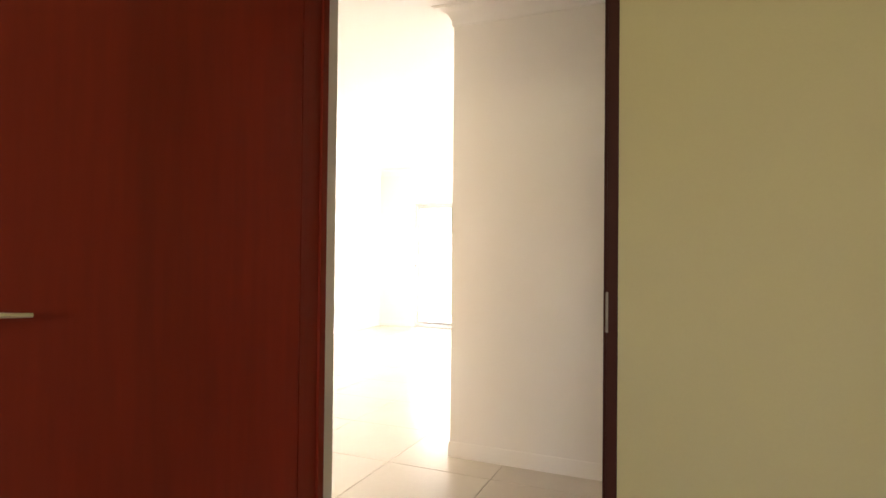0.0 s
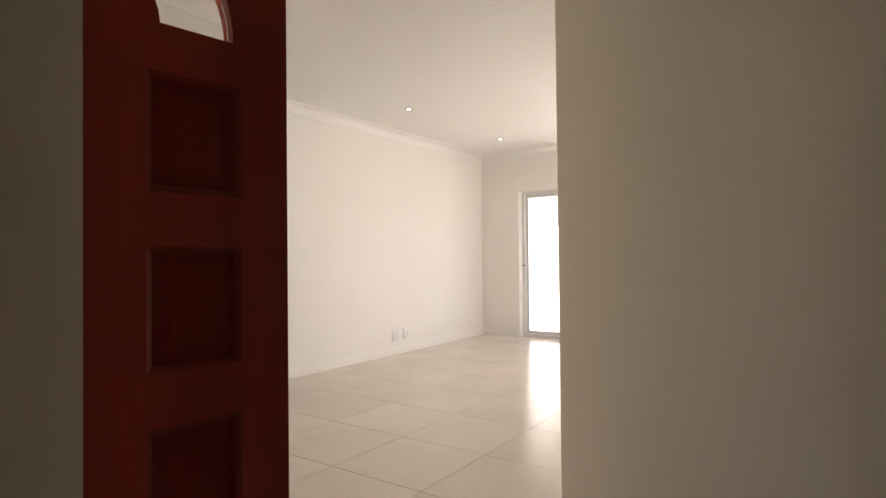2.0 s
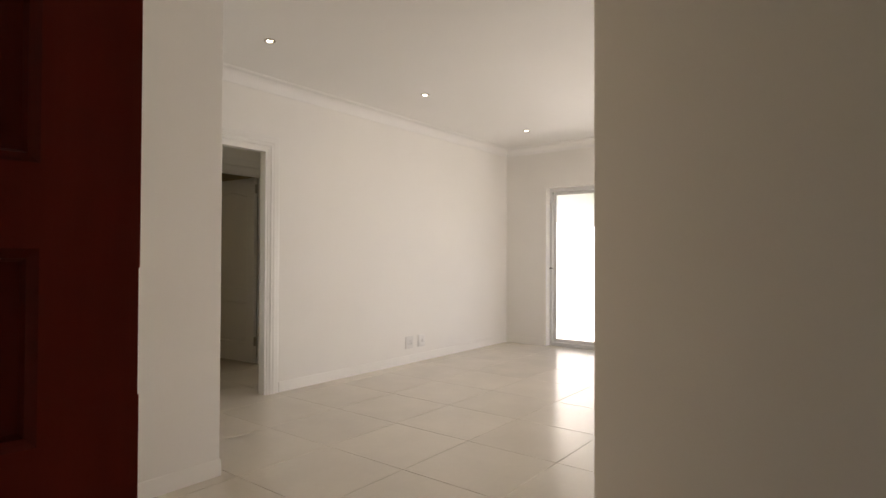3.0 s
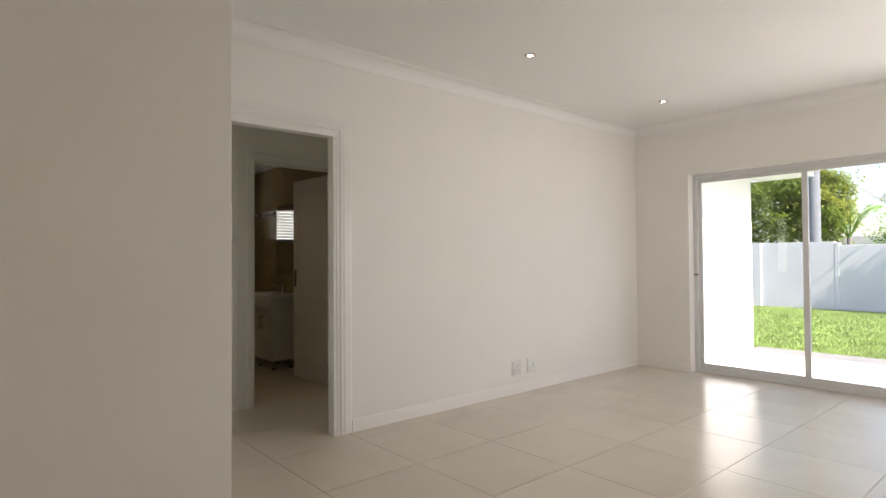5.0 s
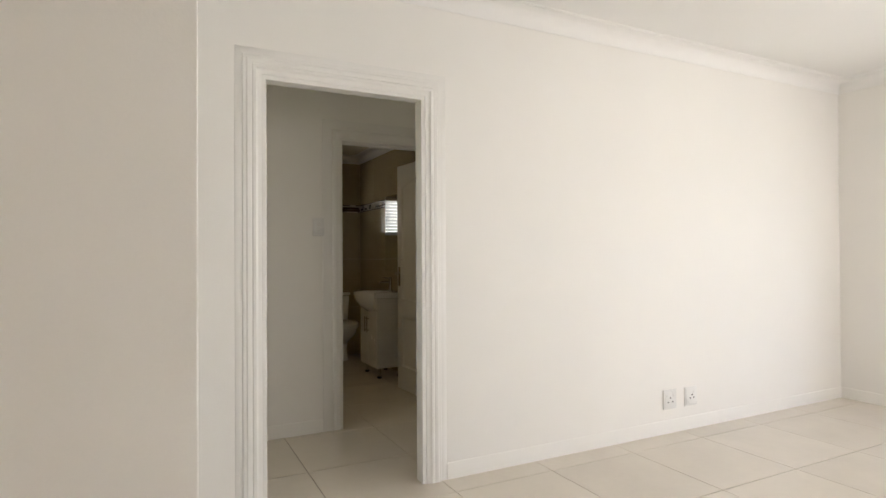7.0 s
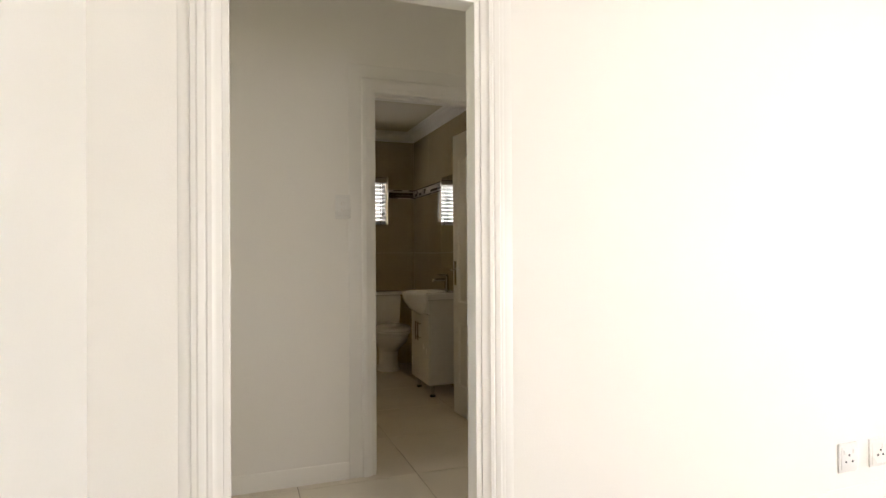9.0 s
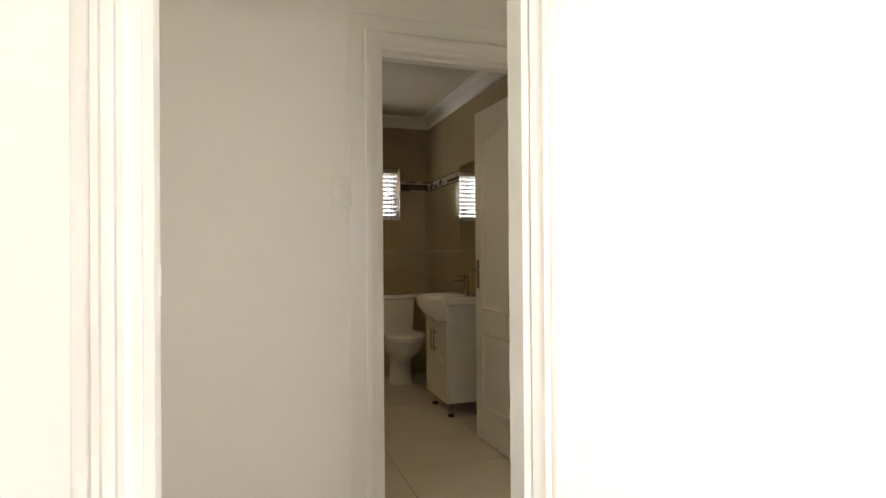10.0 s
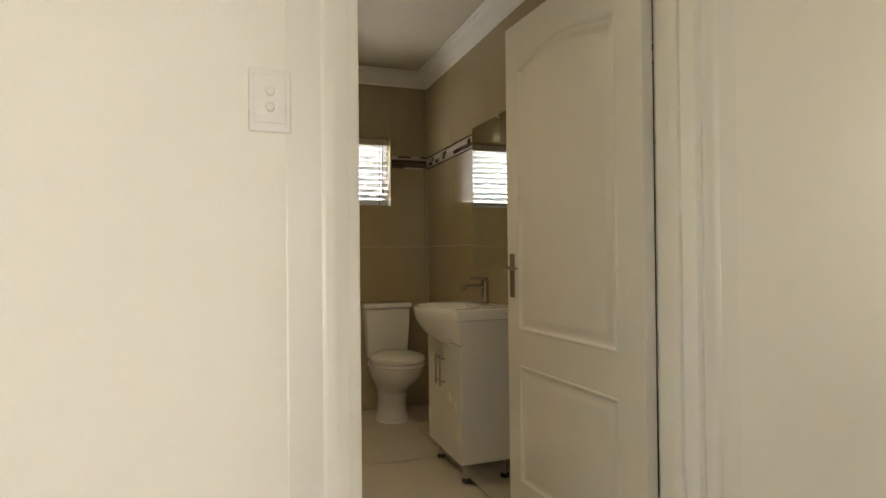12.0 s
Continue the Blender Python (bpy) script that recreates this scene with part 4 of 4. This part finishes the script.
def leaves(center, radii, count, size, seed, clumps=14, droop=0.4, hollow=0.5):
    """A crown of single folded leaves gathered in clumps, with gaps."""
    r = np.random.default_rng(seed)
    cs = []
    for _ in range(clumps):
        d = r.normal(size=3)
        d /= np.linalg.norm(d)
        cs.append(np.array(center) + d * np.array(radii) * r.uniform(hollow, 1.0))
    verts, faces = [], []
    for i in range(count):
        c = cs[r.integers(clumps)]
        p = c + r.normal(size=3) * np.array(radii) * 0.15
        a = r.uniform(0, math.tau)
        d = np.array([math.cos(a), math.sin(a), -droop * r.uniform(0, 2)])
        d /= np.linalg.norm(d)
        s = np.cross(d, [0, 0, 1.0])
        s /= np.linalg.norm(s)
        up = np.cross(s, d)
        L, Wd = size * r.uniform(0.6, 1.2), size * 0.16 * r.uniform(0.8, 1.3)
        n = len(verts)
        verts += [p, p + d * L * 0.5 + s * Wd + up * Wd * 0.4, p + d * L, p + d * L * 0.5 - s * Wd + up * Wd * 0.4]
        faces += [(n, n + 1, n + 2), (n, n + 2, n + 3)]
    return verts, faces


def crown(name, data, mat, parent, label=""):
    me = bpy.data.meshes.new(name)
    me.from_pydata([tuple(v) for v in data[0]], [], data[1])
    me.materials.append(mat)
    ob = new(name, me)
    ob.parent = parent
    if label:
        tagged(ob, label)
    return ob


def branches(bm, base, height, spread, seed, count=7, r0=0.14, sub=2, thin=0.3):
    r = random.Random(seed)
    top = Vector(base) + Vector((0.1, 0.1, height * 0.5))
    tube(bm, [base, Vector(base) + Vector((0.04, -0.03, height * 0.25)), top], [r0, r0 * 0.85, r0 * 0.7], 10)
    for k in range(count):
        a = math.tau * k / count + r.uniform(-0.4, 0.4)
        tip = top + Vector((math.cos(a) * spread * r.uniform(0.5, 1), math.sin(a) * spread * r.uniform(0.5, 1), height * r.uniform(0.2, 0.6)))
        midp = top.lerp(tip, 0.5) + Vector((0, 0, height * 0.08))
        tube(bm, [top - Vector((0, 0, 0.1)), midp, tip], [r0 * 0.5, r0 * 0.32, r0 * 0.08], 7)
        for _ in range(sub):
            s = midp.lerp(tip, r.uniform(0.0, 0.7))
            e = s + Vector((r.uniform(-1, 1), r.uniform(-1, 1), r.uniform(0.2, 1))) * spread * 0.5
            tube(bm, [s, s.lerp(e, 0.5) + Vector((0, 0, 0.05)), e], [r0 * 0.2, r0 * 0.12, r0 * 0.04], 5)


def tree(name, label, base, height, spread, center, radii, count, size, seed, mat, second=None, **kw):
    t = thing(name, label, "tree")
    bm = bmesh.new()
    branches(bm, Vector(base), height, spread, seed, **kw)
    part("trunk", bm, BARK, t, "", True)
    crown("crown", leaves(center, radii, count, size, seed, clumps=max(12, count // 190)), mat, t)
    if second:
        crown("crown", leaves(center, radii, count // 4, size, seed + 1, clumps=16), second, t, "yellowing leaves")
    return t


tree("mango_tree", "dense dark green mango tree behind the boundary wall", (18.4, 4.3, GZ), 4.5, 1.8, (18.3, 4.1, 2.8), (1.7, 2.3, 1.5), 15000, 0.22, 11, LEAF, LEAFY)
tree("garden_tree", "leafy tree with yellowish foliage behind the boundary wall", (18.2, 2.2, GZ), 3.6, 1.0, (18.0, 2.1, 2.75), (1.1, 0.95, 1.25), 6500, 0.21, 12, LEAFY, LEAF)
# added out of view, casts the shadow streaks onto the boundary wall
tree("shadow_caster_tree", "unseen leafy tree added to shade the boundary wall", (14.0, -6.2, GZ), 4.6, 1.4, (14.0, -6.0, 4.3), (0.9, 1.7, 1.5), 2600, 0.26, 21, LEAF)
tree("shrub", "round bright green shrub behind the boundary wall", (20.5, -1.2, GZ), 2.4, 1.2, (20.5, -1.0, 1.95), (1.7, 2.1, 1.25), 30000, 0.12, 13, LEAFB)
bare = thing("bare_tree", "thinly leaved tree with dusky twigs", "tree")
bm = bmesh.new()
branches(bm, Vector((26.0, 1.0, GZ)), 4.4, 1.9, 14, count=11, r0=0.05, sub=6)
part("trunk", bm, BARK, bare, "", True)
crown("crown", leaves((26.0, 1.0, 3.6), (1.6, 2.0, 0.85), 1100, 0.12, 14, clumps=90, hollow=0.1), LEAFP, bare)

# palm: ringed grey trunk and drooping fronds
palm = thing("palm_tree", "tall palm with a ringed grey trunk", "tree")
bm = bmesh.new()
PB = Vector((16.2, 1.69, GZ))
pts, rad = [], []
for k in range(55):
    z = k * 0.12
    pts.append(PB + Vector((0, 0.0, z)))
    rad.append(0.165 - 0.008 * z / 5 + (0.016 if k % 2 else 0.0) + 0.04 * math.exp(-z * 3))
tube(bm, pts, rad, 18)
part("trunk", bm, PALMB, palm, "", True)
rp = random.Random(5)
for k in range(13):
    a = math.tau * k / 13 + rp.uniform(-0.15, 0.15)
    up = rp.uniform(0.2, 0.9)
    d = Vector((math.cos(a), math.sin(a), 0))
    base = PB + Vector((0, 0, 6.4))
    spine = [base + d * (1.7 * s) + Vector((0, 0, up * 1.2 * s - 3.0 * s * s)) for s in (0, 0.15, 0.3, 0.45, 0.6, 0.75, 0.9, 1.0)]
    bm = bmesh.new()
    tube(bm, spine, [0.03, 0.025, 0.02, 0.018, 0.014, 0.01, 0.008, 0.004], 6)
    side = d.cross(Vector((0, 0, 1)))
    for i in range(44):
        s = 0.12 + 0.86 * i / 43
        idx = [0, 0.15, 0.3, 0.45, 0.6, 0.75, 0.9, 1.0]
        c = next(n for n in range(7) if idx[n + 1] >= s or n == 6)
        p = spine[c].lerp(spine[c + 1], (s - idx[c]) / (idx[c + 1] - idx[c]))
        for sg in (1, -1):
            L = 0.5 * math.sin(math.pi * min(1, 0.25 + 0.75 * s)) + 0.12
            tip = p + side * sg * L * 0.6 + d * 0.15 + Vector((0, 0, -L * 0.75))
            v = [bm.verts.new(p + d * 0.014), bm.verts.new(p - d * 0.014), bm.verts.new(tip)]
            bm.faces.new(v)
    part("frond", bm, LEAF, palm)
small = thing("young_palm", "young arching palm beside the tree", "tree")
for k in range(9):
    a = math.tau * k / 9
    d = Vector((math.cos(a), math.sin(a), 0))
    base = Vector((17.4, 1.15, 1.75))
    spine = [base + d * (0.75 * s) + Vector((0, 0, 1.9 * s - 0.95 * s * s)) for s in (0, 0.2, 0.4, 0.6, 0.8, 1.0)]
    bm = bmesh.new()
    tube(bm, spine, [0.018, 0.014, 0.012, 0.010, 0.007, 0.003], 5)
    side = d.cross(Vector((0, 0, 1)))
    for i in range(24):
        s = 0.25 + 0.73 * i / 23
        c = min(4, int(s * 5))
        p = spine[c].lerp(spine[c + 1], s * 5 - c)
        for sg in (1, -1):
            v = [bm.verts.new(p + d * 0.012), bm.verts.new(p - d * 0.012), bm.verts.new(p + side * sg * 0.22 + d * 0.12 + Vector((0, 0, -0.10)))]
            bm.faces.new(v)
    part("frond", bm, LEAFB, small)
bm = bmesh.new()
tube(bm, [(17.4, 1.15, GZ), (17.42, 1.16, 0.9), (17.4, 1.15, 1.8)], [0.08, 0.07, 0.06], 8)
part("trunk", bm, BARK, small, "", True)

# far distance
bm = bmesh.new()
NH = 60
prev = None
for k in range(NH + 1):
    y = -160 + 420 * k / NH
    h = 7.0 + 4.5 * noise.noise(Vector((y * 0.012, 3.1, 0))) + 1.2 * noise.noise(Vector((y * 0.09, 1.7, 0)))
    row = [bm.verts.new((150, y, GZ - 0.1)), bm.verts.new((170, y, h * 0.7)), bm.verts.new((200, y, h)), bm.verts.new((260, y, GZ - 0.1))]
    if prev:
        for i in range(3):
            bm.faces.new((prev[i], row[i], row[i + 1], prev[i + 1]))
    prev = row
structure("backdrop", bm, HILL, "low distant scrubby hills", "hills", True)
house = thing("far_house", "small distant house with a pale wall", "house")
bm = bmesh.new()
box(bm, 62, 68, 4.5, 9.0, GZ - 0.1, 3.2, 0.02)
part("wall", bm, OUTW, house)
bm = bmesh.new()
prism(bm, [(4.1, 3.2), (9.4, 3.2), (6.75, 4.6)], 61.7, 68.3, Matrix(((0, 0, 1, 0), (1, 0, 0, 0), (0, 1, 0, 0), (0, 0, 0, 1))))
part("roof", bm, ROOFT, house)

# ---- floor tiles ----
GX0, GY0, PITCH, GAP = 0.064, -2.07, 0.633, 0.004
tile_meshes = {}


def tile_mesh(name, a, b, thick, mat):
    """A slab a by b with eased upper edges, lying at its corner."""
    key = (name, round(a, 4), round(b, 4))
    if key not in tile_meshes:
        e = 0.0009
        low = [(0, 0), (a, 0), (a, b), (0, b)]
        top = [(e, e), (a - e, e), (a - e, b - e), (e, b - e)]
        v = [(x, y, -thick) for x, y in low] + [(x, y, -e) for x, y in low] + [(x, y, 0) for x, y in top]
        f = [(8, 9, 10, 11)]
        for i in range(4):
            j = (i + 1) % 4
            f += [(i, j, 4 + j, 4 + i), (4 + i, 4 + j, 8 + j, 8 + i)]
        me = bpy.data.meshes.new(name)
        me.from_pydata(v, [], f)
        me.materials.append(mat)
        tile_meshes[key] = me
    return tile_meshes[key]


ROOMS = [(HX - 0.2, WX + 0.095, SY, 0.14), (-3.26, 2.46, 0.0, PY + 0.1), (-1.06, BX, PY, BY), (-7.86, RM, -8.06, -3.5)]
for i in range(-14, 8):
    for j in range(-11, 12):
        x, y = GX0 + i * PITCH, GY0 + j * PITCH
        if not any(x < r[1] and x + PITCH > r[0] and y < r[3] and y + PITCH > r[2] for r in ROOMS):
            continue
        w = min(PITCH - GAP, WX + 0.095 - x)
        if x + PITCH < RM and y > -3.5 or w < 0.05:
            continue
        t = new("tile", tile_mesh("floor_tile", w, PITCH - GAP, 0.008, TILE))
        t.matrix_basis = pose(x + GAP / 2, y + GAP / 2, 0.0)
        t.parent = floor

# ---- bathroom wall tiles and mosaic band ----
ROWS = [(0.0, 0.597), (0.60, 1.197), (1.20, 1.785), (1.882, BC)]


def wall_tile(parent, m, a, b):
    t = new("tile", tile_mesh("wall_tile", a, b, 0.009, BTILE))
    t.matrix_basis = m
    t.parent = parent


# local frames: x along the wall, y up, z out of the wall
def right_frame(y, z):
    return Matrix(((0, 0, -1, BX), (-1, 0, 0, y), (0, 1, 0, z), (0, 0, 0, 1)))


def far_frame(x, z):
    return Matrix(((1, 0, 0, x), (0, 0, -1, BY), (0, 1, 0, z), (0, 0, 0, 1)))


for z0, z1 in ROWS:
    y = BY
    for w in (0.52, 0.6, 0.6, 0.6, 0.4):
        wall_tile(wall_bath_right, right_frame(y - 0.0015, z0), w - 0.003, z1 - z0)
        y -= w
    x = BX
    for w in (0.03, 0.60, 0.60, 0.60, 0.18):
        x -= w
        if z0 > 1.1 and x < W1 - 0.01 and x + w > W0 + 0.01:
            left, right = max(x, W0), min(x + w, W1)
            if x + w > W1 + 0.02:
                wall_tile(wall_bath_far, far_frame(W1, z0), x + w - W1 - 0.0015, z1 - z0)
            if x < W0 - 0.02:
                wall_tile(wall_bath_far, far_frame(x + 0.0015, z0), W0 - x - 0.0015, z1 - z0)
            if z0 < 1.5:
                wall_tile(wall_bath_far, far_frame(left, z0), right - left, WZ0 - z0 - 0.002)
            else:
                wall_tile(wall_bath_far, far_frame(left, WZ1 + 0.002), right - left, z1 - WZ1 - 0.002)
        else:
            wall_tile(wall_bath_far, far_frame(x + 0.0015, z0), w - 0.003, z1 - z0)

rm = random.Random(3)
SIDE_ROWS = ((1.788, 0.009, 1.0), (1.799, 0.008, 0.0), (1.809, 0.024, 0.42), (1.835, 0.024, 0.42), (1.861, 0.008, 0.0), (1.871, 0.009, 1.0))
END_ROWS = ((1.788, 0.009, 0.5), (1.799, 0.026, 0.92), (1.827, 0.026, 0.80), (1.855, 0.012, 0.15), (1.869, 0.011, 0.5))
for wall, fr, length, start, rows in ((wall_bath_right, right_frame, 2.65, BY, SIDE_ROWS), (wall_bath_far, far_frame, 0.28, W1 + 0.005, END_ROWS)):
    sign = -1 if fr is right_frame else 1
    for z, h, share in rows:
        s = 0.0
        while s < length - 0.02:
            w = min(rm.choice((0.045, 0.06, 0.08) if 0.3 < share < 0.45 else (0.05, 0.075, 0.10, 0.15)), length - s)
            dark = rm.random() < share
            t = new("mosaic_piece", tile_mesh("mosaic_dark" if dark else "mosaic_pale", w - 0.0025, h, 0.009, MOSB if dark else MOSW))
            t.matrix_basis = fr(start + sign * (s + 0.001), z)
            t.parent = wall
            s += w
